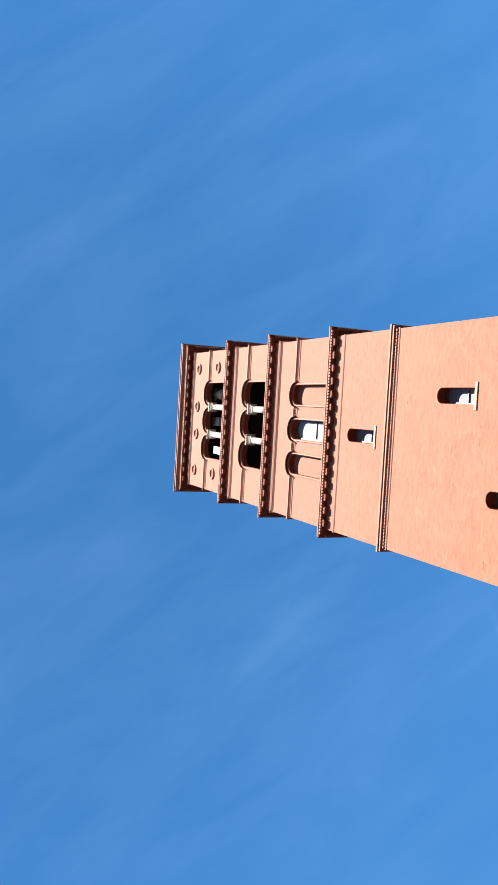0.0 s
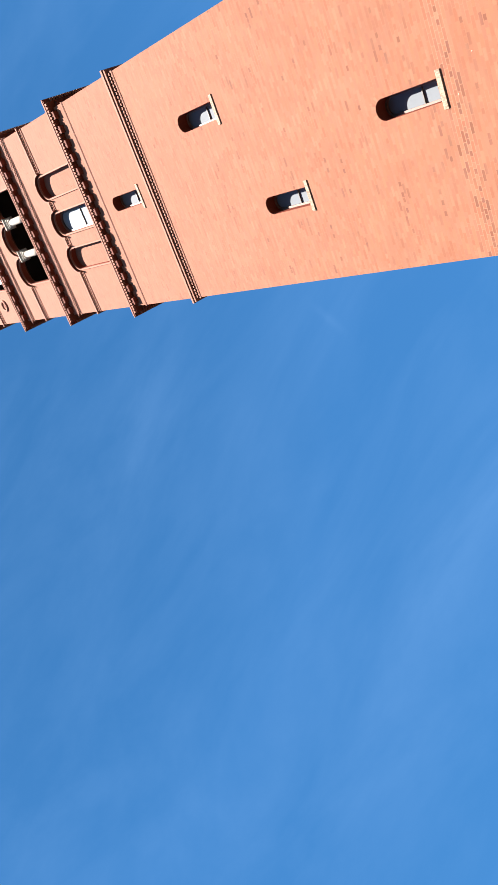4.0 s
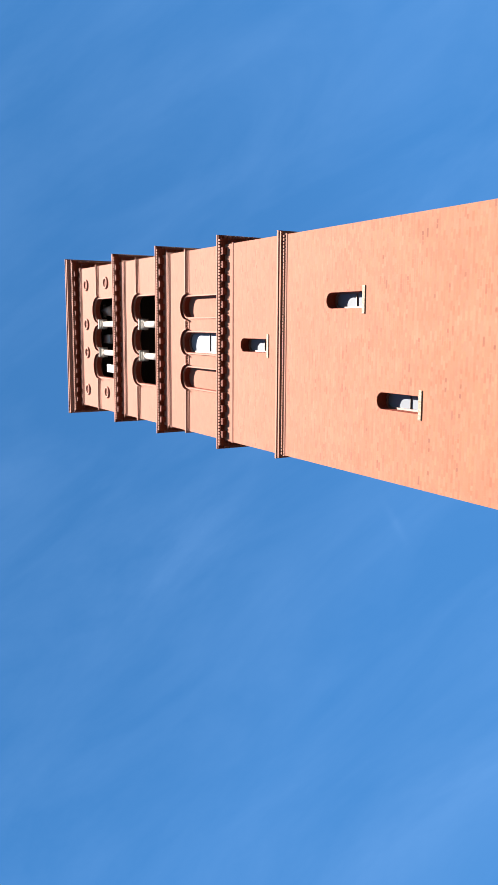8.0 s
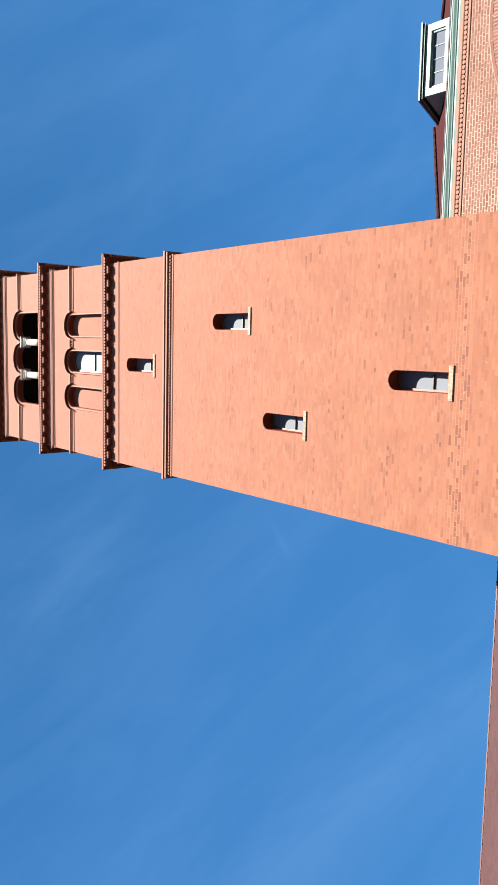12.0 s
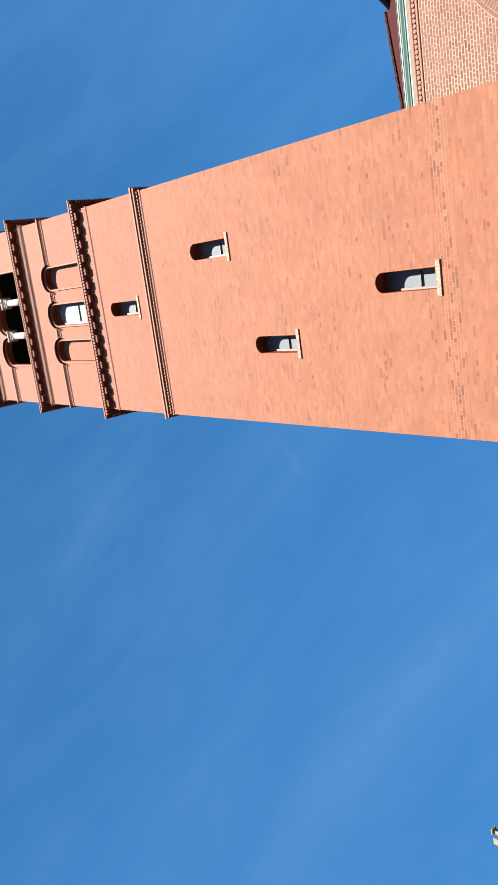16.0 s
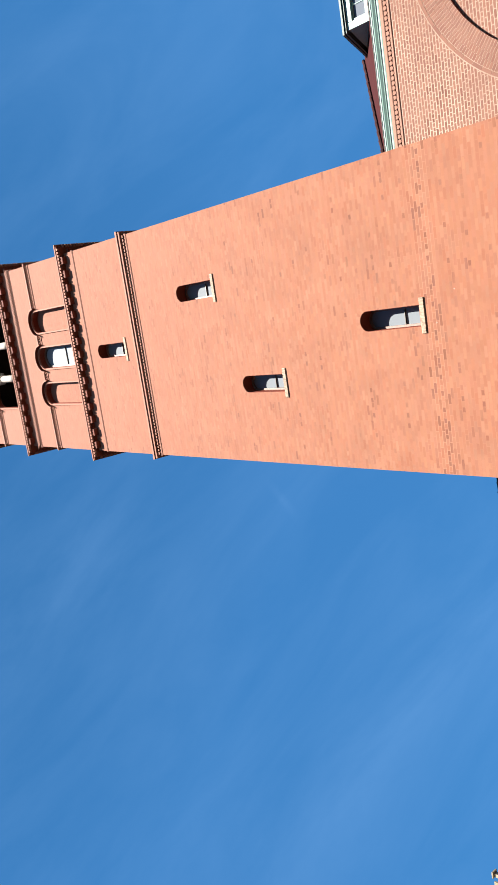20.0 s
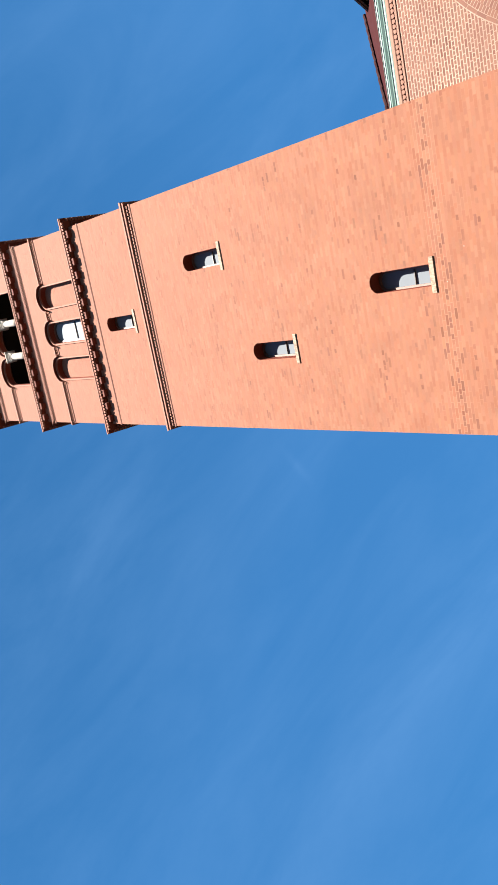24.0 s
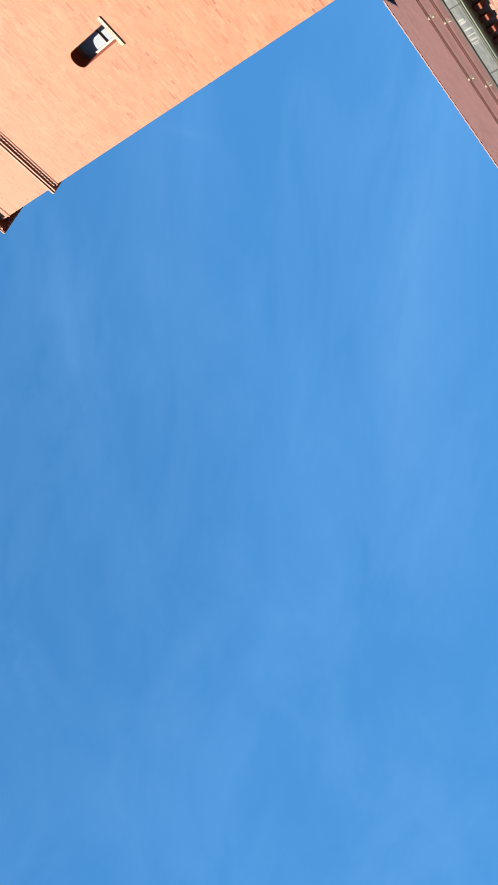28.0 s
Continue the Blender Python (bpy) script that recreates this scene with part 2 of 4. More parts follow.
COMMON, PALE, DARK = (0.200, 0.0785, 0.0445), (0.228, 0.0965, 0.058), (0.140, 0.054, 0.033)
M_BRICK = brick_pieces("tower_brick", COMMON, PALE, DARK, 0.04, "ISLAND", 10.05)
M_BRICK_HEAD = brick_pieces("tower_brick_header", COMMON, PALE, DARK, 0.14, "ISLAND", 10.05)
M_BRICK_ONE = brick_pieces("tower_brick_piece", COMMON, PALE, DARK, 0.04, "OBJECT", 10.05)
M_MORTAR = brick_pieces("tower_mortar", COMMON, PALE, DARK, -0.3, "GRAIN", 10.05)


def washed_joints(m, level, half, pale):
    """Pale repointed joints in a band of courses round a level, in patches."""
    n, l = m.node_tree.nodes, m.node_tree.links
    b = n["Principled BSDF"]
    old = b.inputs["Base Color"].links[0].from_socket
    geo, sep = n.new("ShaderNodeNewGeometry"), n.new("ShaderNodeSeparateXYZ")
    l.new(geo.outputs["Position"], sep.inputs[0])
    off, span, patch, mix = n.new("ShaderNodeMath"), n.new("ShaderNodeMapRange"), n.new("ShaderNodeTexNoise"), n.new("ShaderNodeMix")
    off.operation = "SUBTRACT"
    off.inputs[1].default_value = level
    l.new(sep.outputs["Z"], off.inputs[0])
    size = n.new("ShaderNodeMath")
    size.operation = "ABSOLUTE"
    l.new(off.outputs[0], size.inputs[0])
    span.inputs["From Min"].default_value, span.inputs["From Max"].default_value = half, half * 3.2
    span.inputs["To Min"].default_value, span.inputs["To Max"].default_value = 0.42, 0.0
    span.clamp = True
    l.new(size.outputs[0], span.inputs["Value"])
    patch.inputs["Scale"].default_value, patch.inputs["Detail"].default_value = 1.5, 3.0
    l.new(geo.outputs["Position"], patch.inputs["Vector"])
    gate = n.new("ShaderNodeMapRange")
    gate.inputs["From Min"].default_value, gate.inputs["From Max"].default_value = 0.50, 0.90
    total = n.new("ShaderNodeMath")
    total.operation = "ADD"
    l.new(patch.outputs["Fac"], total.inputs[0])
    l.new(span.outputs["Result"], total.inputs[1])
    l.new(total.outputs[0], gate.inputs["Value"])
    mix.data_type = "RGBA"
    mix.inputs["B"].default_value = (*pale, 1)
    l.new(old, mix.inputs["A"])
    l.new(gate.outputs["Result"], mix.inputs["Factor"])
    l.new(mix.outputs["Result"], b.inputs["Base Color"])


washed_joints(M_MORTAR, 10.08, 0.09, (0.25, 0.115, 0.072))
# one moulded brick in shaded and lit copies; cornice shade is in the colour
M_TRIM_SHADE = material("moulded_brick_shade", (0.112, 0.026, 0.013), (0.150, 0.040, 0.021), grain=30, stain=1.5, shine=0.2)
M_TRIM_LIT = material("moulded_brick_lit", (0.225, 0.093, 0.060), (0.268, 0.122, 0.084), grain=30, stain=1.5, shine=0.2)
M_BLOCK_SHADE = material("moulded_block_shade", (0.095, 0.022, 0.012), (0.125, 0.033, 0.018), grain=30, stain=1.5, shine=0.2)
# dark red of brick in shade, painted on thin liners inside the arches
M_REVEAL_SHADE = material("reveal_shade_red", (0.165, 0.031, 0.0155), (0.205, 0.045, 0.023), grain=30, stain=1.5, shine=0.15)
M_NAVE_BRICK = brick_pieces("church_brick", (0.139, 0.0605, 0.0425), (0.182, 0.087, 0.062), (0.105, 0.040, 0.0263), 0.05, "ISLAND")
M_NAVE_BRICK_ONE = brick_pieces("church_brick_piece", (0.139, 0.0605, 0.0425), (0.182, 0.087, 0.062), (0.105, 0.040, 0.0263), 0.05, "OBJECT")
M_NAVE_MORTAR = material("pale_mortar", (0.18, 0.098, 0.070), (0.36, 0.28, 0.218), grain=90, stain=0.9, stain_amount=0.8, shine=0.1)
M_STONE = material("sill_stone", (0.10, 0.056, 0.030), (0.33, 0.245, 0.17), grain=22, stain=11, stain_amount=0.7, stretch=(2.5, 1, 1))
M_WHITE_STONE = material("white_stone", (0.255, 0.2213, 0.1762), (0.375, 0.3375, 0.285), grain=20, stain=3)
M_CROSS = material("cross_stone", (0.15, 0.1155, 0.0668), (0.2423, 0.2018, 0.1327), grain=18, stain=4, stain_amount=0.5)
M_COPPER = material("copper_paint", (0.135, 0.235, 0.195), (0.285, 0.40, 0.345), rough=0.42, grain=12, stain=1.5, stain_amount=0.5, stretch=(1, 4, 4))
M_COPPER_DARK = material("dark_copper", (0.026, 0.050, 0.043), (0.055, 0.092, 0.08), rough=0.6, grain=12, stain=2)
M_CHEEK = material("weathered_copper_side", (0.095, 0.20, 0.165), (0.16, 0.275, 0.235), rough=0.6, grain=12, stain=2)
M_WHITE_PAINT = material("mint_white_paint", (0.125, 0.205, 0.175), (0.18, 0.265, 0.233), rough=0.5, grain=20, stain=6)
M_BAR = material("dark_bar_paint", (0.0338, 0.027, 0.024), (0.06, 0.048, 0.0413), rough=0.55, grain=20)
M_FRAME = material("window_paint", (0.12, 0.060, 0.040), (0.165, 0.090, 0.062), rough=0.55, grain=20, stain=6)
M_PANE = glazing("pane_with_blind", (0.126, 0.140, 0.155))
M_PANE_BRIGHT = glazing("pane_with_white_blind", (0.185, 0.205, 0.222))
M_PANE_DARK = glazing("dormer_glass", (0.082, 0.094, 0.115), 0.05)
M_ROOF = material("roof_tile", (0.033, 0.0124, 0.0116), (0.051, 0.0203, 0.0188), rough=0.75, grain=25, stain=1.2, stretch=(0.6, 3, 3), shine=0.15)
TILE_TONES = ((0.042, 0.0176, 0.0165), (0.046, 0.0196, 0.0184), (0.036, 0.0148, 0.0139))
M_TILE = brick_pieces("roof_tile_field", *TILE_TONES, 0.02, "ISLAND")
M_TILE_ONE = brick_pieces("roof_tile_piece", *TILE_TONES, 0.02, "OBJECT")
M_ROOF_DARK = material("maroon_roof_tile", (0.026, 0.0075, 0.008), (0.042, 0.0145, 0.0145), rough=0.9, grain=25, stain=1.2, stretch=(0.6, 3, 3), shine=0.02)
M_HIP = material("hip_tile", (0.018, 0.0055, 0.006), (0.042, 0.020, 0.019), rough=0.9, grain=18, stain=6, stain_amount=0.6, shine=0.05)
M_RIDGE = material("ridge_tile", (0.075, 0.0315, 0.0255), (0.135, 0.0675, 0.0562), rough=0.7, grain=20)
M_ZINC = material("zinc", (0.030, 0.0325, 0.0315), (0.125, 0.13, 0.126), rough=0.55, metal=0.1, grain=14, stain=2.5, stain_amount=0.6, stretch=(1, 4, 4), shine=0.3)
M_OLIVE = material("olive_paint", (0.085, 0.085, 0.060), (0.125, 0.125, 0.094), rough=0.55, grain=15, stain=3)
M_PIPE = material("rail_paint", (0.05, 0.021, 0.018), (0.075, 0.032, 0.027), rough=0.8, grain=20, shine=0.1)
M_CLAMP = material("galvanised_clamp", (0.15, 0.1275, 0.0975), (0.24, 0.21, 0.165), rough=0.6, metal=0.1, grain=30)
M_LIME = material("lime_stain", (0.10, 0.102, 0.095), (0.24, 0.24, 0.225), rough=0.8, grain=30, stain=8)
M_EAVE = material("pale_moulded_brick", (0.215, 0.104, 0.070), (0.28, 0.145, 0.104), grain=30, stain=2.5, shine=0.2)
# near-black for shade of the insides and the nave gutter gap, and its seams
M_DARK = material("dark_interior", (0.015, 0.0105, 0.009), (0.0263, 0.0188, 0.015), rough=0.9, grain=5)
M_BELL = material("grey_metal", (0.34, 0.35, 0.36), (0.46, 0.47, 0.48), rough=0.6, metal=0.1, grain=10)
M_SPEAKER = material("grey_cabinet", (0.26, 0.29, 0.33), (0.34, 0.37, 0.41), rough=0.6, grain=12)
M_GRILLE = material("grey_grille", (0.36, 0.38, 0.42), (0.46, 0.49, 0.53), rough=0.7, grain=60)
M_WHITE_BOARD = material("white_board", (0.54, 0.5475, 0.555), (0.6, 0.6075, 0.615), rough=0.5, grain=8)
M_GROUND = material("paving", (0.015, 0.0142, 0.0135), (0.027, 0.0255, 0.0248), rough=0.9, grain=6, stain=0.2)


# ---- mesh helpers ----
class Geo:
    def __init__(self):
        self.v, self.f = [], []

    def quad(self, *pts):
        k = len(self.v)
        self.v += [tuple(p) for p in pts]
        self.f.append(tuple(range(k, k + len(pts))))
        return self

    def box(self, x0, x1, y0, y1, z0, z1):
        k = len(self.v)
        self.v += [(x, y, z) for z in (z0, z1) for y in (y0, y1) for x in (x0, x1)]
        self.f += [tuple(k + i for i in f) for f in ((0, 2, 3, 1), (4, 5, 7, 6), (0, 1, 5, 4), (2, 6, 7, 3), (0, 4, 6, 2), (1, 3, 7, 5))]
        return self

    def sweep(self, rings, closed=False):
        """Skin a row of point rings of one length; ends are capped unless closed."""
        k, n = len(self.v), len(rings[0])
        for r in rings:
            self.v += [tuple(p) for p in r]
        m = len(rings)
        for a in range(m if closed else m - 1):
            b = (a + 1) % m
            for i in range(n):
                j = (i + 1) % n
                self.f.append((k + a * n + i, k + b * n + i, k + b * n + j, k + a * n + j))
        if not closed:
            self.f.append(tuple(k + i for i in range(n)))
            self.f.append(tuple(k + (m - 1) * n + i for i in reversed(range(n))))
        return self

    def along_x(self, outline, x0, x1):
        """An outline of (y, z) drawn out along x."""
        return self.sweep([[(x, y, z) for y, z in outline] for x in (x0, x1)])

    def along_y(self, outline, y0, y1):
        return self.sweep([[(x, y, z) for x, z in outline] for y in (y0, y1)])

    def arc(self, xc, zc, r0, r1, y0, y1, a0=0.0, a1=math.pi, n=24):
        rings = []
        for i in range(n + 1):
            a = a0 + (a1 - a0) * i / n
            c, s = math.cos(a), math.sin(a)
            rings.append([(xc + r * c, y, zc + r * s) for r, y in ((r0, y0), (r1, y0), (r1, y1), (r0, y1))])
        return self.sweep(rings)

    def lathe(self, xc, yc, outline, n=20):
        """An outline of (radius, z) turned about the upright axis."""
        return self.sweep([[(xc + r * math.cos(a), yc + r * math.sin(a), z) for a in [2 * math.pi * i / n for i in range(n)]] for r, z in outline])

    def tube(self, a, b, r, n=10):
        a, b = Vector(a), Vector(b)
        u = (b - a).orthogonal().normalized()
        w = (b - a).normalized().cross(u)
        return self.sweep([[p + r * (math.cos(t) * u + math.sin(t) * w) for t in [2 * math.pi * i / n for i in range(n)]] for p in (a, b)])

    def mesh(self, name, mat, smooth=False, tidy=True):
        me = bpy.data.meshes.new(name)
        me.from_pydata(self.v, [], self.f)
        me.materials.append(mat)
        if tidy:
            bm = bmesh.new()
            bm.from_mesh(me)
            bmesh.ops.recalc_face_normals(bm, faces=bm.faces)
            bm.to_mesh(me)
            bm.free()
        if smooth:
            me.shade_smooth()
        return me


def part(name, geo, mat, parent, label="", kind="", smooth=False, bevel=0.0, tidy=True):
    """Links a mesh as one object under a thing or a part."""
    ob = new(name, geo.mesh(name, mat, smooth, tidy))
    ob.parent = parent
    if bevel:
        mod = ob.modifiers.new("edge", "BEVEL")
        mod.width, mod.segments, mod.limit_method = bevel, 2, "ANGLE"
    return tagged(ob, label, kind=kind)


def thing(name, label, category, at=(0, 0, 0), group="", kind=""):
    ob = new(name)
    ob.location = at
    ob.empty_display_size = 0.5
    return tagged(ob, label, category, group, kind)


def arched_wall(g, x0, x1, z0, z1, openings, y, thick, n=20, open_piers=False):
    """A wall along x with round-arched openings (centre, half width, bottom, springing) right through it."""
    for yy in (y, y + thick):
        at = x0
        for k, (xc, r, zb, zs) in enumerate(openings):
            if open_piers and k:
                g.quad((at, yy, z0), (xc - r, yy, z0), (xc - r, yy, zb), (at, yy, zb))
                g.quad((at, yy, zs), (xc - r, yy, zs), (xc - r, yy, z1), (at, yy, z1))
            else:
                g.quad((at, yy, z0), (xc - r, yy, z0), (xc - r, yy, z1), (at, yy, z1))
            if zb > z0:
                g.quad((xc - r, yy, z0), (xc + r, yy, z0), (xc + r, yy, zb), (xc - r, yy, zb))
            for i in range(n):
                a, b = math.pi - math.pi * i / n, math.pi - math.pi * (i + 1) / n
                pa, pb = (xc + r * math.cos(a), zs + r * math.sin(a)), (xc + r * math.cos(b), zs + r * math.sin(b))
                g.quad((pa[0], yy, pa[1]), (pb[0], yy, pb[1]), (pb[0], yy, z1), (pa[0], yy, z1))
            at = xc + r
        g.quad((at, yy, z0), (x1, yy, z0), (x1, yy, z1), (at, yy, z1))
    for k, (xc, r, zb, zs) in enumerate(openings):
        e = y + thick
        if not (open_piers and k):
            g.quad((xc - r, y, zb), (xc - r, e, zb), (xc - r, e, zs), (xc - r, y, zs))
        if open_piers and k + 1 < len(openings):
            far = openings[k + 1][0] - openings[k + 1][1]
            for z in (zb, zs):
                g.quad((xc + r, y, z), (xc + r, e, z), (far, e, z), (far, y, z))
        else:
            g.quad((xc + r, y, zb), (xc + r, e, zb), (xc + r, e, zs), (xc + r, y, zs))
        g.quad((xc - r, y, zb), (xc + r, y, zb), (xc + r, e, zb), (xc - r, e, zb))
        for i in range(n):
            a, b = math.pi * i / n, math.pi * (i + 1) / n
            pa, pb = (xc + r * math.cos(a), zs + r * math.sin(a)), (xc + r * math.cos(b), zs + r * math.sin(b))
            g.quad((pa[0], y, pa[1]), (pb[0], y, pb[1]), (pb[0], e, pb[1]), (pa[0], e, pa[1]))


def arch_holes(openings, ring=0.0):
    """For a height, the stretches of x that openings and the bricks round their arches take up."""
    def at(za, zb):
        out = []
        for xc, r, z0, zs in openings:
            zm = (za + zb) / 2
            if z0 - 0.01 < zm <= zs:
                out.append((xc - r, xc + r))
            elif zs < zm < zs + r + ring:
                h = math.sqrt((r + ring) ** 2 - (zm - zs) ** 2)
                out.append((xc - h, xc + h))
        return out
    return at


def brick_rows(x0, x1, z0, z1, holes, length=0.213, high=0.0685, joint=0.008, heads=6, bed=0.0):
    """Courses of stretchers with a course of headers at every heads-th; yields x, x, z, z, whole."""
    rows, k = [], 0
    bed = bed or joint
    z = z0
    while z + high * 0.6 < z1:
        head = k % heads == heads - 1
        step = length / 2 if head else length
        x = x0 - (step / 2 if (head or k % 2) else 0)
        gone = holes(z, z + high)
        while x < x1:
            spans = [(max(x, x0), min(x + step, x1))]
            for a, b in gone:
                spans = [s for p, q in spans for s in ((p, min(q, a)), (max(p, b), q)) if s[1] - s[0] > 0.02]
            for p, q in spans:
                if q - p > 0.02:
                    rows.append((p + joint / 2, q - joint / 2, z + bed / 2, z + high - bed / 2, (not head) and q - p > length - 0.001))
            x += step
        z += high
        k += 1
    return rows


def brick_mesh(name, rows, y, mat, rng, deep=0.03, uneven=0.0002):
    """All bricks of a field as one mesh: five faces each, the front standing a little uneven."""
    a = np.array([r[:4] for r in rows])
    n = len(a)
    yf = y - rng.random(n) * uneven
    v = np.empty((n, 8, 3))
    for i, (px, pz, back) in enumerate(((0, 2, 0), (1, 2, 0), (1, 3, 0), (0, 3, 0), (0, 2, 1), (1, 2, 1), (1, 3, 1), (0, 3, 1))):
        v[:, i, 0], v[:, i, 2] = a[:, px], a[:, pz]
        v[:, i, 1] = y + deep if back else yf
    base = np.array(((0, 1, 2, 3), (0, 4, 5, 1), (1, 5, 6, 2), (2, 6, 7, 3), (3, 7, 4, 0)))
    f = (np.arange(n)[:, None, None] * 8 + base).reshape(-1, 4)
    me = bpy.data.meshes.new(name)
    me.from_pydata(v.reshape(-1, 3).tolist(), [], f.tolist())
    me.materials.append(mat)
    return me


def lay_bricks(rows, y, parent, mat, mat_one, seed, near=None, mat_head=None):
    """Bricks of a field: whole ones inside near (x, x, z, z) as single pieces, the others as one."""
    rng = np.random.default_rng(seed)
    single, rest = [], []
    for r in rows:
        inside = near and r[4] and near[0] < r[0] and r[1] < near[1] and near[2] < r[2] and r[3] < near[3] and len(single) < 290
        (single if inside else rest).append(r)
    for kind_mat, some in ((mat, [r for r in rest if r[1] - r[0] > 0.15]), (mat_head or mat, [r for r in rest if r[1] - r[0] <= 0.15])):
        if some:
            ob = new("brickwork", brick_mesh("brickwork", some, y, kind_mat, rng))
            ob.parent = parent
            tagged(ob, kind="stuff")
    if single:
        a = single[0]
        w, h = a[1] - a[0], a[3] - a[2]
        g = Geo()
        g.box(-w / 2, w / 2, 0, 0.03, -h / 2, h / 2)
        me = g.mesh("brick", mat_one)
        for r in single:
            b = new("brick", me)
            b.parent = parent
            b.location = ((r[0] + r[1]) / 2, y - rng.random() * 0.0002, (r[2] + r[3]) / 2)


def voussoirs(g, xc, zc, r0, r1, y0, y1, count, a0=0.0, a1=math.pi, gap=0.008, shift=0.0):
    for i in range(count):
        lo, hi = a0 + (a1 - a0) * (i + shift) / count, a0 + (a1 - a0) * (i + 1 + shift) / count
        if hi > a1 + 0.001:
            continue
        d0, d1 = gap / 2 / r0, gap / 2 / r1
        pts = [(xc + r * math.cos(a), zc + r * math.sin(a)) for r, a in ((r0, lo + d0), (r0, hi - d0), (r1, hi - d1), (r1, lo + d1))]
        g.along_y(pts, y0, y1)


# ---- ground ----
g = Geo()
for i in range(-6, 6):
    for j in range(-6, 6):
        g.quad((i * 500, j * 500, 0), (i * 500 + 500, j * 500, 0), (i * 500 + 500, j * 500 + 500, 0), (i * 500, j * 500 + 500, 0))
ground = new("ground", g.mesh("ground", M_GROUND, tidy=False))
tagged(ground, "grey paved ground round the church", "ground", kind="structure")

# unseen plain walls behind and beside the viewer, added to block low sky light
for name, a, b, c, d in (("wall_south", -46, 46, -26.4, -26), ("wall_east", 46.01, 46.4, -26.4, 40), ("wall_west", -46.4, -46.01, -26.4, 40), ("wall_north", -46, 46, 40.01, 40.4)):
    ob = new(name, Geo().box(a, b, c, d, 0, 14.0).mesh(name, M_NAVE_BRICK))
    tagged(ob, "unseen plain brick wall added to block low sky light", "wall", kind="structure")

# ---- the bell tower ----
W, DEEP, TOP = 2.85, 5.7, 35.2
tower = thing("bell_tower", "tall square orange brick bell tower with five cornices", "tower")

SLITS = ((0.0, 0.19, 10.33, 11.53), (-1.08, 0.19, 14.03, 15.18), (1.14, 0.19, 15.96, 17.13), (0.0, 0.19, 19.975, 21.18))
BLIND = ((-1.11, 0.32, 22.55, 24.62), (0.0, 0.32, 22.55, 24.62), (1.11, 0.32, 22.55, 24.62))
LOW_BELFRY = ((-1.12, 0.43, 26.9, 28.52), (0.0, 0.43, 26.9, 28.52), (1.12, 0.43, 26.9, 28.52))
HIGH_BELFRY = ((-1.12, 0.43, 30.7, 32.58), (0.0, 0.43, 30.7, 32.58), (1.12, 0.43, 30.7, 32.58))
BANDS = ((0, 10.0, ()), (10.0, 12.0, SLITS[:1]), (12.0, 13.8, ()), (13.8, 15.5, SLITS[1:2]), (15.5, 17.6, SLITS[2:3]), (17.6, 19.6, ()),
         (19.6, 21.6, SLITS[3:]), (21.6, 22.4, ()), (22.4, 25.4, BLIND), (25.4, 26.7, ()), (26.7, 29.4, LOW_BELFRY), (29.4, 30.5, ()),
         (30.5, 33.5, HIGH_BELFRY), (33.5, TOP, ()))
THICK = 0.42
g = Geo()
for z0, z1, holes in BANDS:
    if holes in (LOW_BELFRY, HIGH_BELFRY):
        arched_wall(g, -W, W, z0, z1, holes, 0.0002, 0.18, open_piers=True)
        for s in (-1, 1):
            a, b = sorted((s * (W - 0.4), s * W))
            part("wall", Geo().box(a, b, 0.1807, 0.4206, z0 + 0.001, z1 - 0.001), M_TRIM_SHADE, tower)
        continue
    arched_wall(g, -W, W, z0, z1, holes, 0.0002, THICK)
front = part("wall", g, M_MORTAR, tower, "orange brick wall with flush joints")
# flanks and back reuse the shade-toned trim brick
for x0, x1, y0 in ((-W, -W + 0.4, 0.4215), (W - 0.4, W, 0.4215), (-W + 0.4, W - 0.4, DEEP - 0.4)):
    part("wall", Geo().box(x0, x1, y0, DEEP, 0, TOP), M_TRIM_SHADE, tower)

# near-black slabs and an added wall put the chamber's shade into colour
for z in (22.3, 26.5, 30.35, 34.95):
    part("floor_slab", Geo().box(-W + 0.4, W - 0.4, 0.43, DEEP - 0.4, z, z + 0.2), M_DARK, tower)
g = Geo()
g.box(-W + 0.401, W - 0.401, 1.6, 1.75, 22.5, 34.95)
part("inner_wall", g, M_DARK, tower, "added near-black wall for the shade of the bell chamber")
part("flat_roof", Geo().box(-W, W, 0.01, DEEP, TOP + 0.004, TOP + 0.3), M_TRIM_SHADE, tower)


def tower_ring(g, profile, flank=1.0):
    """A closed profile of (out, z) carried round the four sides with mitred corners; the flanks may project further."""
    g.sweep([[(sx * (W + (o * flank if o > 0 else o)), (-o if sy < 0 else DEEP + o), z) for o, z in profile] for sx, sy in ((-1, -1), (1, -1), (1, 1), (-1, 1))], closed=True)


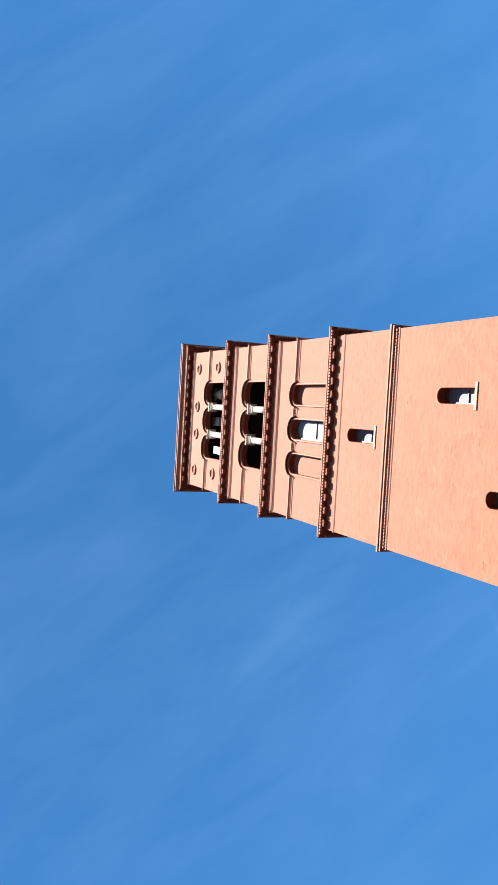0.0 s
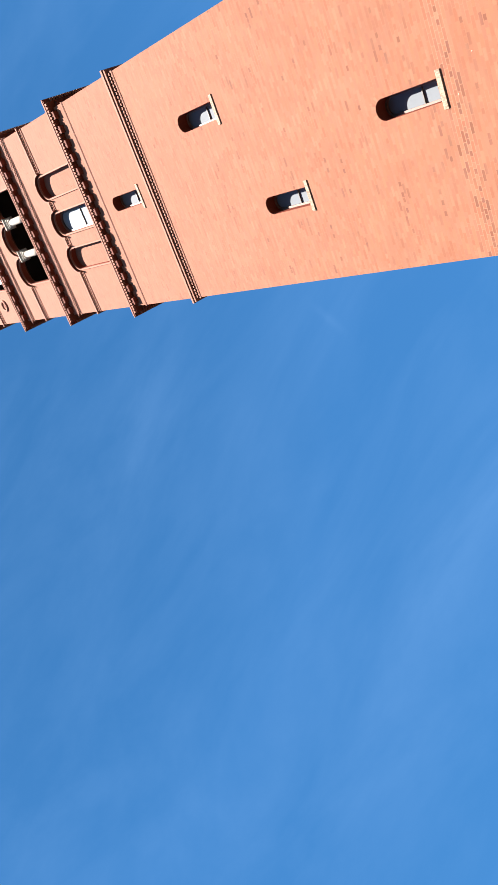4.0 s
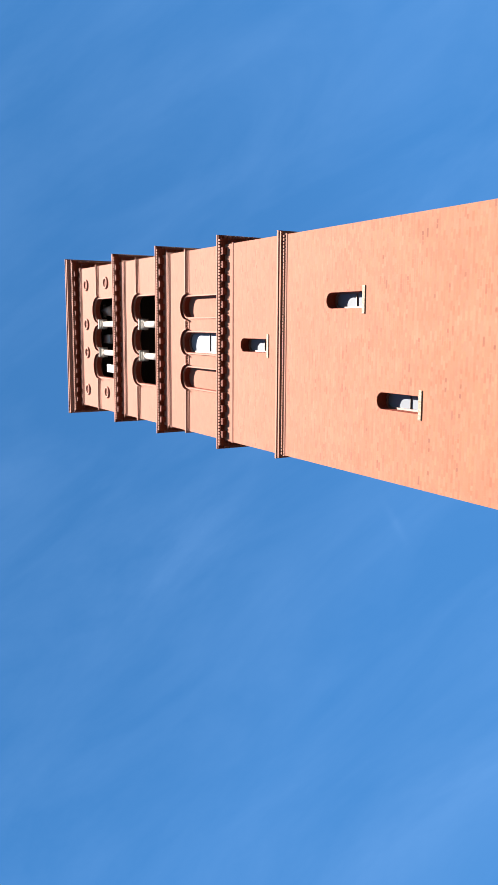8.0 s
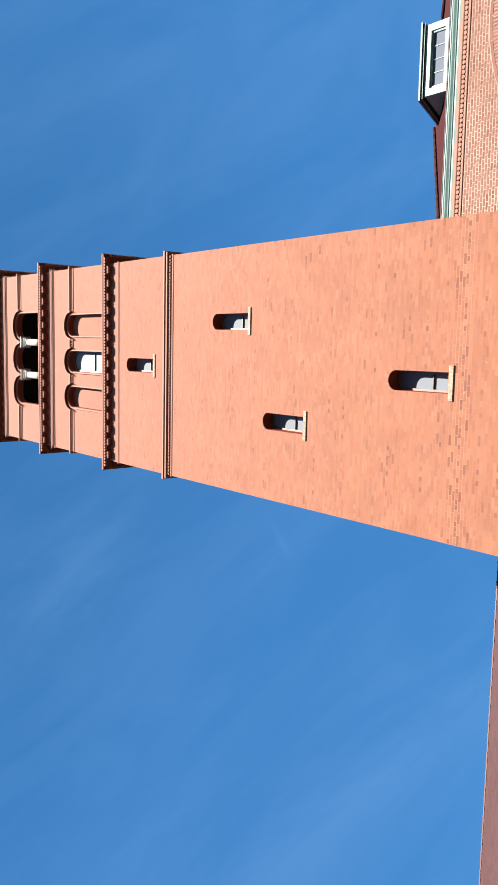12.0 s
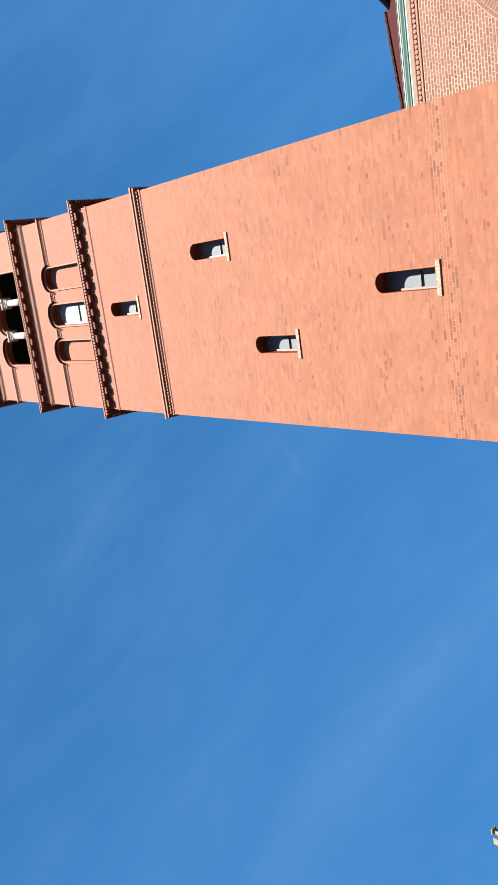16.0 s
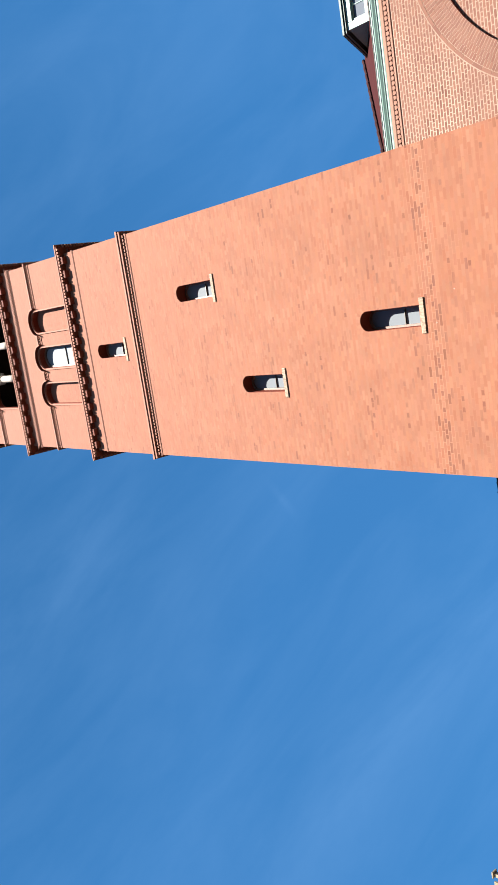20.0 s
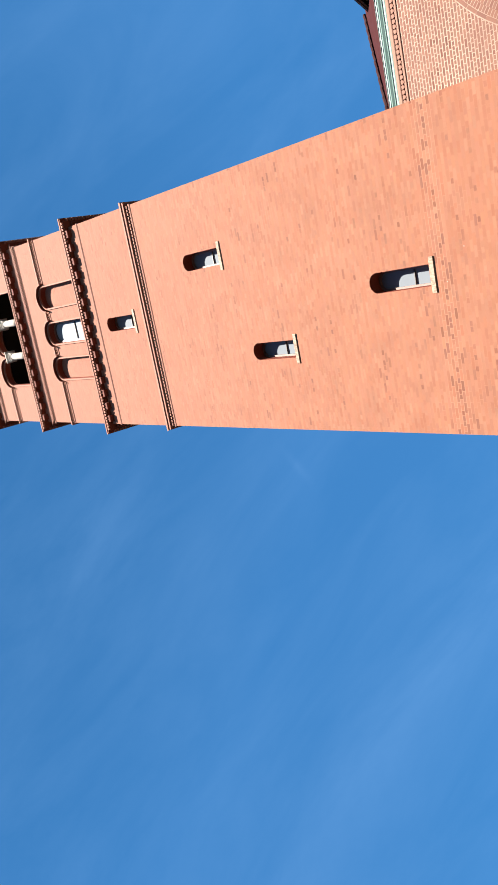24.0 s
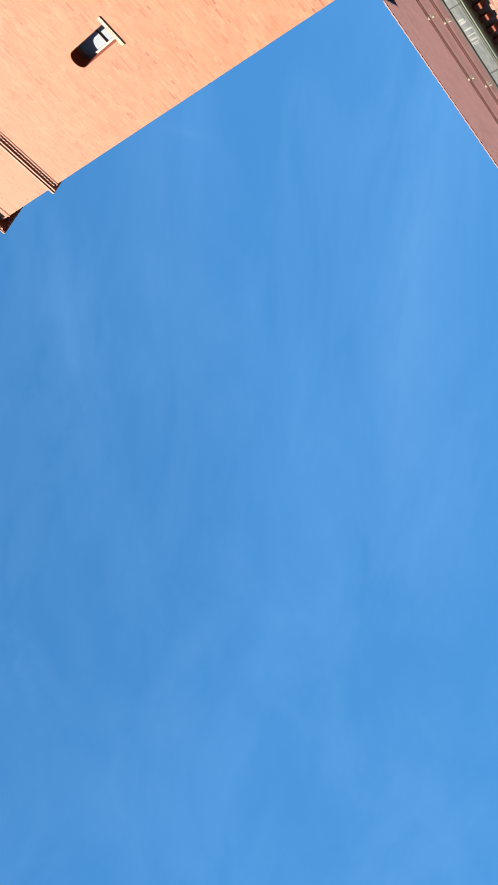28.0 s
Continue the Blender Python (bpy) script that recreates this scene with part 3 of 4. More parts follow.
def dentils(parent, half, pitch, out0, out1, z0, z1, width, spans=None, block=False, shift=0.5, flank=1.0):
    """Dog-tooth bricks at even steps: single pieces along the front, joined ones along the flanks."""
    tooth = [(-pitch * 0.47, -out0), (-pitch * 0.40, -out0 - (out1 - out0) * 0.2), (-pitch * 0.06, -out1), (pitch * 0.06, -out1), (pitch * 0.40, -out0 - (out1 - out0) * 0.2), (pitch * 0.47, -out0)]
    if block:
        tooth = [(-width / 2, -out0), (-width / 2, -out1), (width / 2, -out1), (width / 2, -out0)]
    me = Geo().sweep([[(x, y, z) for x, y in tooth] for z in (z0, z1)]).mesh("dentil", M_TRIM_LIT)
    for a, b in spans or ((-half, half),):
        n = max(1, round((b - a) / pitch))
        for i in range(n):
            ob = new("dentil", me)
            ob.parent = parent
            ob.location = (a + (i + shift) * (b - a) / n, 0, 0)
    g = Geo()
    n = round(DEEP / pitch)
    for i in range(n):
        c = (i + 0.5) * DEEP / n
        for s in (-1, 1):
            a, b = sorted((s * (W + out0 * flank), s * (W + out1 * flank)))
            g.box(a, b, c - width / 2, c + width / 2, z0, z1)
    part("dentil_band", g, M_TRIM_LIT, parent, kind="stuff")


def bracket_geo(out, z0, z1, wide):
    """A corbel block with a flat underside and a small rounded nose, its back on the wall."""
    outline = [(0.012, z0), (-out + 0.02, z0), (-out + 0.006, z0 + 0.006), (-out, z0 + 0.02), (-out, z1), (0.012, z1)]
    return Geo().along_x(outline, -wide / 2, wide / 2)


def cornice(z, out, side, base, brackets, low_row=True):
    """Projecting brick cornice: slab, lip, fine dentils under the lip, corbels, dentil band and fillet. out: front, side: flanks."""
    k = side / out
    g = Geo()
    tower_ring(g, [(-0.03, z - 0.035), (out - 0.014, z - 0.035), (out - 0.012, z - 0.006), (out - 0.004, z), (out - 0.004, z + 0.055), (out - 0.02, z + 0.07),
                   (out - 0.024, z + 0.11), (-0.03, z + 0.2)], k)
    # slab, bed mould and corbels coloured as shaded; lip and dentils as lit
    slab = part("cornice", g, M_TRIM_SHADE, tower, "projecting moulded brick cornice")
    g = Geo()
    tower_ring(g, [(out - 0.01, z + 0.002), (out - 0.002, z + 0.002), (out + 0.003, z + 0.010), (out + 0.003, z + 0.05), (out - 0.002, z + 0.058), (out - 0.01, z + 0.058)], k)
    part("lip", g, M_TRIM_LIT, slab)
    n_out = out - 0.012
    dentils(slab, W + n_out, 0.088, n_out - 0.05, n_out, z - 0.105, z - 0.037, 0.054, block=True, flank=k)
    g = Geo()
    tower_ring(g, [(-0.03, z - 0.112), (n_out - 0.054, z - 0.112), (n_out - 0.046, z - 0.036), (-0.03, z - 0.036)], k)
    part("bed_mould", g, M_TRIM_SHADE, slab)
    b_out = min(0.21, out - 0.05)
    me = bracket_geo(b_out, z - 0.235, z - 0.1125, 0.195).mesh("bracket", M_BLOCK_SHADE)
    step = 2 * W / brackets
    for i in range(brackets):
        c = -W + (i + 0.5) * step
        for m in (pose(c, 0, 0), pose(W, DEEP / 2 + c, 0, 0, 0, 90), pose(-W, DEEP / 2 + c, 0, 0, 0, -90)):
            ob = new("bracket", me)
            ob.matrix_basis = m
            ob.parent = slab
    g = Geo()
    tower_ring(g, [(-0.03, base - 0.02), (0.006, base - 0.025), (0.020, base + 0.005), (0.024, base + 0.035), (-0.03, base + 0.035)])
    part("fillet", g, M_TRIM_LIT, slab)
    if low_row:
        dentils(slab, W, 0.088, -0.01, 0.056, base + 0.094, base + 0.150, 0.052, block=True)
        dentils(slab, W, 0.088, -0.01, 0.048, base + 0.036, base + 0.092, 0.052, block=True, shift=0.99)
        g = Geo()
        tower_ring(g, [(-0.03, base + 0.151), (0.056, base + 0.151), (0.062, base + 0.172), (-0.03, base + 0.172)])
        part("fillet", g, M_TRIM_LIT, slab)
    return slab


cornice(22.41, 0.182, 0.275, 21.80, 15, low_row=False)
cornice(26.67, 0.214, 0.30, 25.97, 15)
cornice(30.54, 0.229, 0.32, 29.82, 15)
top = cornice(35.13, 0.285, 0.36, 34.60, 14)
g = Geo()
tower_ring(g, [(-0.03, 35.32), (0.20, 35.26), (0.285, 35.22), (0.375, 35.30), (0.40, 35.31), (0.405, 35.395), (0.432, 35.405), (0.436, 35.45), (-0.03, 35.52)])
part("crown_mould", g, M_TRIM_LIT, top)
# the lowest one is a flat band with one row of dentils
g = Geo()
LOW_Z = 19.195
tower_ring(g, [(-0.03, LOW_Z), (0.080, LOW_Z), (0.085, LOW_Z + 0.006), (0.088, LOW_Z + 0.082), (0.108, LOW_Z + 0.086),
               (0.112, LOW_Z + 0.092), (0.112, LOW_Z + 0.158), (0.10, LOW_Z + 0.17), (-0.03, LOW_Z + 0.23)])
low = part("cornice", g, M_TRIM_LIT, tower, "flat moulded brick string cornice")
dentils(low, W, 0.088, -0.01, 0.048, LOW_Z - 0.085, LOW_Z - 0.002, 0.060, block=True)
g = Geo()
tower_ring(g, [(-0.03, LOW_Z - 0.172), (0.008, LOW_Z - 0.172), (0.018, LOW_Z - 0.15), (0.018, LOW_Z - 0.100), (-0.03, LOW_Z - 0.100)])
part("fillet", g, M_TRIM_LIT, low)


def string_course(z, edge, gaps):
    """A thin moulding with a dentil row at the arches' springing; it stops at the hoods."""
    prof = [(0.01, z + 0.03), (-0.055, z + 0.03), (-0.07, z + 0.05), (-0.07, z + 0.10), (-0.05, z + 0.12), (0.01, z + 0.15)]
    low_band = [(0.01, z - 0.10), (-0.02, z - 0.10), (-0.02, z - 0.065), (0.01, z - 0.065)]
    course = new("string_course")
    course.parent = tower
    spans = ((-W, -edge), (edge, W), *gaps)
    for a, b in spans:
        part("moulding", Geo().along_x(prof, a - 0.07 if a == -W else a, b + 0.07 if b == W else b), M_TRIM_LIT, course)
        part("fillet", Geo().along_x(low_band, a, b), M_TRIM_LIT, course)
    for s in (-1, 1):
        a, b = sorted((s * (W - 0.01), s * (W + 0.07)))
        part("moulding", Geo().box(a, b, 0.012, DEEP, z + 0.03, z + 0.12), M_TRIM_LIT, course)
    dentils(course, W, 0.088, -0.01, 0.045, z - 0.045, z + 0.028, 0.052, spans)


string_course(24.70, 1.545, ((-0.675, -0.435), (0.435, 0.675)))
string_course(28.66, 1.66, ())
string_course(32.72, 1.66, ())


def hood(xc, zs, r, wide, drop):
    """Brick hood mould round an arch with a stepped inner order that runs down the jambs."""
    # hood body has its underside shade in the colour, the lip is lit
    g = Geo()
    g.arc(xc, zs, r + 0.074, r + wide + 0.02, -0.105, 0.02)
    h = part("arch_hood", g, M_TRIM_SHADE, tower)
    part("hood_lip", Geo().arc(xc, zs, r + wide - 0.004, r + wide + 0.028, -0.122, -0.1051), M_TRIM_LIT, h)
    g = Geo()
    voussoirs(g, xc, zs, r + 0.002, r + 0.042, -0.050, 0.05, 18, gap=0.004)
    part("arch_order", g, M_BRICK, h)
    if drop:
        for s in (-1, 1):
            a, b = sorted((xc + s * (r + 0.005), xc + s * (r + 0.045)))
            part("jamb_order", Geo().box(a, b, -0.046, 0.05, zs - drop, zs - 0.001), M_TRIM_LIT, h)


for xc, r, zb, zs in BLIND:
    hood(xc, zs, r, 0.085, 1.9)
for xc, r, zb, zs in LOW_BELFRY + HIGH_BELFRY:
    hood(xc, zs, r, 0.085, 0)
for xc, r, zb, zs in (LOW_BELFRY[0], LOW_BELFRY[2], HIGH_BELFRY[0], HIGH_BELFRY[2]):
    s = 1 if xc > 0 else -1
    a, b = sorted((xc + s * (r + 0.005), xc + s * (r + 0.045)))
    part("jamb_order", Geo().box(a, b, -0.046, 0.05, zb, zs - 0.001), M_TRIM_LIT, tower)


# brick fill of the two blind arches
def niche_fill(xc, r, zb, zs, seed):
    g = Geo()
    outline = [(xc - r - 0.05, zb - 0.05), (xc + r + 0.05, zb - 0.05), (xc + r + 0.05, zs + r + 0.05), (xc - r - 0.05, zs + r + 0.05)]
    g.along_y(outline, 0.1607, 0.42)
    fill = part("niche_wall", g, M_MORTAR, tower, "recessed brick fill of a blind arch")
    rows = brick_rows(xc - r - 0.04, xc + r + 0.04, zb, zs + r + 0.04, lambda a, b: [], length=0.195, high=0.0672, joint=0.010, bed=0.0125)
    lay_bricks(rows, 0.16, fill, M_BRICK, M_BRICK_ONE, seed)


niche_fill(*BLIND[0], 51)
niche_fill(*BLIND[2], 52)


def arch_outline(xc, r, zb, zs, n=14):
    return [(xc - r, zb), (xc + r, zb)] + [(xc + r * math.cos(math.pi * i / n), zs + r * math.sin(math.pi * i / n)) for i in range(n + 1)]


def tower_window(xc, r, zb, zs, inset, pane_mat, rails, sill):
    """Round-headed sash: frame, meeting rails, panes and a stone sill."""
    win = new("window")
    win.parent = tower
    win.location = (xc, inset, zb)
    tagged(win, "narrow round-headed window with pale panes")
    h, w = zs - zb, 0.046 if sill else 0.05
    g = Geo()
    g.box(-r, -r + w, -0.03, 0.04, 0, h)
    g.box(r - w, r, -0.03, 0.04, 0, h)
    g.box(-r + w, r - w, -0.03, 0.04, 0, 0.07)
    g.arc(0, h, r - w, r - 0.001, -0.03, 0.04, n=16)
    part("frame", g, M_FRAME, win, bevel=0.006)
    g = Geo()
    g.along_y(arch_outline(0, r - 0.01, 0.02, h), 0.012, 0.02)
    part("pane", g, pane_mat, win)
    if not sill:
        g = Geo()
        g.arc(0, h, r - w - 0.014, r - w - 0.001, -0.012, 0.011, n=16)
        for a in (-r + w + 0.001, r - w - 0.014):
            g.box(a, a + 0.013, -0.012, 0.011, 0.07, h)
        part("inner_frame", g, M_BAR, win)
    for k in rails:
        part("glazing_bar", Geo().box(-r + w, r - w, -0.02, 0.011, k - 0.010, k + 0.010), M_BAR, win)
    g = Geo()
    g.along_y(arch_outline(0, r + 0.03, -0.03, h), 0.06, 0.09)
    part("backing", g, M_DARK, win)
    if sill:
        g = Geo()
        g.along_x([(0.0, -0.105), (-inset - 0.018, -0.108), (-inset - 0.022, -0.10), (-inset - 0.022, -0.018), (-inset - 0.014, -0.004), (0.0, 0.012)], -0.315, 0.315)
        part("sill", g, M_STONE, win, "weathered cream stone sill", bevel=0.008)
        g = Geo()
        g.box(-r + 0.012, r - 0.012, -0.045, -0.031, 0.012, 0.05)
        part("bottom_rail", g, M_FRAME, win)


for xc, r, zb, zs in SLITS:
    tower_window(xc, r, zb, zs, 0.29, M_PANE, (0.55,), True)
    ring = new("window_arch")
    ring.parent = tower
    for i in range(14):
        g = Geo()
        voussoirs(g, xc, zs, r + 0.002, r + 0.10, 0.0, 0.04, 1, math.pi * i / 14, math.pi * (i + 1) / 14, gap=0.006)
        part("brick", g, M_BRICK_ONE, ring)
    # added liner: shade of the recess as a dark red skin
    g = Geo()
    g.arc(xc, zs, r - 0.004, r - 0.0005, 0.003, 0.258, n=20)
    for a in (xc - r + 0.0005, xc + r - 0.004):
        g.box(a, a + 0.0035, 0.003, 0.258, zb + 0.014, zs)
    part("reveal", g, M_REVEAL_SHADE, tower)
for xc, r, zb, zs in BLIND + LOW_BELFRY + HIGH_BELFRY:
    g = Geo().arc(xc, zs, r - 0.004, r - 0.0005, 0.003, 0.155, n=20)
    for a in (xc - r + 0.0005, xc + r - 0.004):
        if zs < 26 or abs(a) > 1.4:
            g.box(a, a + 0.0035, 0.003, 0.155, zb + 0.014, zs)
    part("reveal", g, M_REVEAL_SHADE, tower)
xc, r, zb, zs = BLIND[1]
tower_window(xc, r, zb, zs, 0.205, M_PANE_BRIGHT, (1.03,), False)


def column(xc, zb, zt):
    """White stone belfry column: base, swelling shaft, carved block capital and impost."""
    col = new("column")
    col.parent = tower
    col.location = (xc, 0.075, zb)
    tagged(col, "white stone column with a carved capital")
    h = zt - zb
    part("base", Geo().lathe(0, 0, [(0.17, 0), (0.17, 0.08), (0.15, 0.10), (0.155, 0.14), (0.12, 0.17)]), M_WHITE_STONE, col, smooth=False)
    part("shaft", Geo().lathe(0, 0, [(0.115, 0.17), (0.118, 0.5), (0.112, h - 0.46), (0.108, h - 0.40)]), M_WHITE_STONE, col, smooth=True)
    part("necking", Geo().lathe(0, 0, [(0.112, h - 0.405), (0.135, h - 0.39), (0.135, h - 0.365), (0.112, h - 0.35)]), M_WHITE_STONE, col)
    cap = Geo()
    rings = []
    for f, z in ((0.100, -0.36), (0.108, -0.28), (0.130, -0.19), (0.165, -0.115)):
        rings.append([(sx * f, sy * f * 0.8, h + z) for sx, sy in ((-1, -1), (1, -1), (1, 1), (-1, 1))])
    cap.sweep(rings)
    c = part("capital", cap, M_WHITE_STONE, col, bevel=0.01)
    for z, f, count in ((-0.285, 0.106, 3), (-0.185, 0.132, 4)):
        for i in range(count):
            x = (i - (count - 1) / 2) * f * 2.1 / count
            for side in ((x, -f * 0.8, 1, 0), (-f, x * 0.8, 0, 1), (f, x * 0.8, 0, -1)):
                px, py, ax, ay = side
                nx, ny = (0, -1) if ax else (-1 if ay > 0 else 1, 0)
                leaf = Geo()
                leaf.sweep([[(px + w * abs(ax) + d * nx, py + w * abs(ay) + d * ny, h + z + k) for w, d in ((-hw, -0.01), (hw, -0.01), (hw * 0.7, out), (-hw * 0.7, out))]
                            for hw, out, k in ((0.018, 0.012, -0.05), (0.030, 0.028, 0.0), (0.026, 0.055, 0.03), (0.012, 0.05, 0.05))])
                part("leaf", leaf, M_WHITE_STONE, c)
    part("abacus", Geo().box(-0.20, 0.20, -0.17, 0.20, h - 0.113, h - 0.06), M_WHITE_STONE, col, bevel=0.01)
    part("impost", Geo().box(-0.125, 0.125, -0.118, 0.27, h - 0.058, h - 0.002), M_TRIM_SHADE, col)


for xc in (-0.56, 0.56):
    column(xc, 26.9, 28.52)
    column(xc, 30.7, 32.58)


def medallion(x, z):
    """Round brick boss: proud ring with a sunk middle."""
    m = new("medallion")
    m.parent = tower
    m.location = (x, 0, z)
    tagged(m, "round brick medallion ring")
    n, rings = 28, []
    for i in range(n):
        a = 2 * math.pi * i / n
        c, s = math.cos(a), math.sin(a)
        rings.append([(r * c, y, r * s) for r, y in ((0.15, 0.0), (0.155, -0.045), (0.18, -0.06), (0.215, -0.055), (0.235, -0.03), (0.24, 0.0))])
    part("ring", Geo().sweep(rings, closed=True), M_TRIM_LIT, m)
    g = Geo()
    voussoirs(g, 0, 0, 0.09, 0.15, -0.012, 0.0, 14, 0, 2 * math.pi, gap=0.006)
    part("inner_ring", g, M_BRICK, m)
    part("boss", Geo().along_y([(0.06 * math.cos(a), 0.06 * math.sin(a)) for a in [2 * math.pi * i / 12 for i in range(12)]], -0.02, 0.0), M_TRIM_SHADE, m)


for x, z in ((-2.16, 34.075), (-0.61, 34.06), (0.55, 34.08), (2.15, 34.075), (-2.13, 31.885), (2.16, 31.84)):
    medallion(x, z)

for x, z in ((0.385, 9.585), (-0.15, 10.0)):
    part("wall_plug", Geo().along_y([(x + 0.011 * math.cos(a), z + 0.008 * math.sin(a)) for a in [2 * math.pi * i / 10 for i in range(10)]], -0.003, 0.01), M_WHITE_STONE, tower, "small pale plug in the brickwork")

# what hangs in the upper bell chamber
bell = thing("bell", "grey metal bell hanging in the bell chamber", "bell", (1.10, 0.62, 32.75))
part("bell_body", Geo().lathe(0, 0, [(0.24, 0.0), (0.225, 0.05), (0.205, 0.18), (0.20, 0.55), (0.18, 0.72), (0.13, 0.80), (0.02, 0.84)]), M_BELL, bell, smooth=True)
part("yoke", Geo().box(-0.26, 0.26, -0.05, 0.05, 0.845, 0.95).box(-0.04, 0.04, -0.04, 0.04, 0.951, 2.199), M_BELL, bell)
speaker = thing("loudspeaker", "slate grey box loudspeaker hung in the bell chamber", "loudspeaker", (-0.04, 0.60, 32.75))
part("cabinet", Geo().box(-0.18, 0.18, -0.12, 0.12, 0.0, 0.84), M_SPEAKER, speaker, bevel=0.01)
part("grille", Geo().box(-0.15, 0.15, -0.128, -0.121, 0.04, 0.80), M_GRILLE, speaker)
part("bracket", Geo().box(-0.02, 0.02, -0.02, 0.02, 0.841, 2.199), M_SPEAKER, speaker)
panel = thing("white_panel", "white panel standing in the bell opening", "panel", (-1.2, 0.27, 31.6))
part("board", Geo().box(-0.15, 0.15, -0.02, 0.02, 0.0, 0.93), M_WHITE_BOARD, panel, bevel=0.005)
part("post", Geo().box(-0.02, 0.02, 0.021, 0.06, -1.05, 0.5), M_DARK, panel)

# ---- transept with the great blind arch, beside the tower ----
RY, RX0, RX1 = 0.2, 2.853, 9.30
AX, AZ, AR0, AR1 = 6.05, 6.96, 2.60, 3.07
transept = thing("church_transept", "brick church transept with a great blind arch", "church")
g = Geo()
arched_wall(g, RX0, RX1, 0, 10.44, ((AX, AR0 - 0.002, 0.8, AZ),), RY + 0.0014, 0.5, 48)
r_wall = part("wall", g, M_NAVE_MORTAR, transept, "red brick wall with pale mortar joints")
part("niche_wall", Geo().box(AX - AR0 - 0.1, AX + AR0 + 0.1, RY + 0.0434, RY + 0.50, 0.5, AZ + AR0 + 0.2), M_NAVE_MORTAR, transept, "recessed brick field of the blind arch")
n_wall = transept.children[-1]
g = Geo()
for k, count in ((2, 156), (3, 160)):
    r0 = AR0 + 0.0985 * k
    voussoirs(g, AX, AZ, r0 + 0.001, r0 + 0.0975, RY - 0.001, RY + 0.04, count, gap=0.013, shift=0.5 * (k % 2))
voussoirs(g, AX, AZ, AR0 + 0.403, AR1 - 0.013, RY - 0.003, RY + 0.05, 48, gap=0.012)
arch_ring = part("arch_ring", g, M_NAVE_BRICK, transept, "rings of radial arch bricks", kind="stuff")
for k, count in ((0, 150), (1, 152)):
    r0, turn = AR0 + 0.0985 * k, math.pi / count
    for i in range(count):
        g = Geo()
        voussoirs(g, AX, AZ, r0 + 0.001 * k, r0 + 0.0975, RY - 0.001, RY + 0.041 - 0.001 * k, 1, turn * (i + 0.5 * k), turn * (i + 0.5 * k + 1), gap=0.013)
        part("brick", g, M_NAVE_BRICK_ONE, arch_ring)
# shaded underside of the great arch, as a painted liner
part("reveal", Geo().arc(AX, AZ, AR0 - 0.004, AR0 - 0.0005, RY + 0.002, RY + 0.0415, n=64), M_REVEAL_SHADE, transept)
part("mortar_line", Geo().arc(AX, AZ, AR1 - 0.012, AR1 + 0.003, RY - 0.0025, RY + 0.02, n=64), M_NAVE_MORTAR, transept)


def gutter_line(parent, x0, x1, wall_y, z):
    """Eaves: fillet, pointed dentils, board and a moulded mint-green copper gutter. z: the underside of the gutter."""
    eave = part("eaves_mould", Geo().along_x([(wall_y + 0.02, z - 0.035), (wall_y - 0.028, z - 0.035), (wall_y - 0.034, z - 0.02), (wall_y - 0.034, z + 0.034), (wall_y + 0.02, z + 0.034)], x0, x1), M_EAVE, parent)
    part("fillet", Geo().along_x([(wall_y + 0.02, z - 0.150), (wall_y - 0.008, z - 0.150), (wall_y - 0.012, z - 0.142), (wall_y - 0.012, z - 0.104), (wall_y + 0.02, z - 0.104)], x0, x1), M_EAVE, eave)
    n = round((x1 - x0) / 0.080)
    me = Geo().sweep([[(x, wall_y - o, zz) for x, o in ((-half, -0.01), (-half, deep - 0.008), (-half + 0.008, deep), (half - 0.008, deep), (half, deep - 0.008), (half, -0.01))]
                      for half, deep, zz in ((0.022, 0.018, z - 0.103), (0.037, 0.022, z - 0.074), (0.037, 0.024, z - 0.036))]).mesh("dentil", M_EAVE)
    for i in range(n):
        ob = new("dentil", me)
        ob.parent = eave
        ob.location = (x0 + (i + 0.5) * (x1 - x0) / n, 0, 0)

    gy, z = wall_y + 0.045, z + 0.035

    def face(e):
        return [(gy - 0.05, z + 0.001 - e), (gy - 0.074 - e, z + 0.001 - e), (gy - 0.080 - e, z + 0.018), (gy - 0.083 - e, z + 0.05), (gy - 0.090 - e, z + 0.078),
                (gy - 0.102 - e, z + 0.100), (gy - 0.112 - e, z + 0.118), (gy - 0.118 - e, z + 0.140), (gy - 0.125 - e, z + 0.148), (gy - 0.125 - e, z + 0.17 + e), (gy - 0.11, z + 0.175 + e), (gy - 0.05, z + 0.07)]
    gut = part("gutter", Geo().along_x(face(0), x0, x1), M_COPPER, parent, "weathered mint-green copper gutter")
    part("gutter_lip", Geo().tube((x0, gy - 0.124, z + 0.176), (x1, gy - 0.124, z + 0.176), 0.009, 8), M_COPPER_DARK, gut)
    # raised dark strip painted as the shade line of a groove
    part("gutter_groove", Geo().along_x([(gy - 0.083, z + 0.052), (gy - 0.0905, z + 0.054), (gy - 0.0935, z + 0.064), (gy - 0.083, z + 0.066)], x0, x1), M_COPPER_DARK, gut)
    for k in range(int((x1 - x0) / 1.8)):
        x = x0 + 1.3 + 1.8 * k
        part("gutter_joint", Geo().along_x(face(0.002), x, x + 0.025), M_COPPER, gut)


RZ = 10.55
gutter_line(transept, RX0 + 0.002, RX1, RY, RZ)
# hipped roof that falls to a corner behind the tower
PITCH = 0.88
g = Geo()
ex, ey, ez, run = RX0 - 0.49, RY - 0.045, RZ + 0.200, 3.1
fx = RX1 + 0.02
outer = [(ex, ey, ez), (fx, ey, ez), (fx, ey + 2 * run, ez), (ex, ey + 2 * run, ez)]
ridge = [(ex + run, ey + run, ez + PITCH * run), (fx - run, ey + run, ez + PITCH * run)]
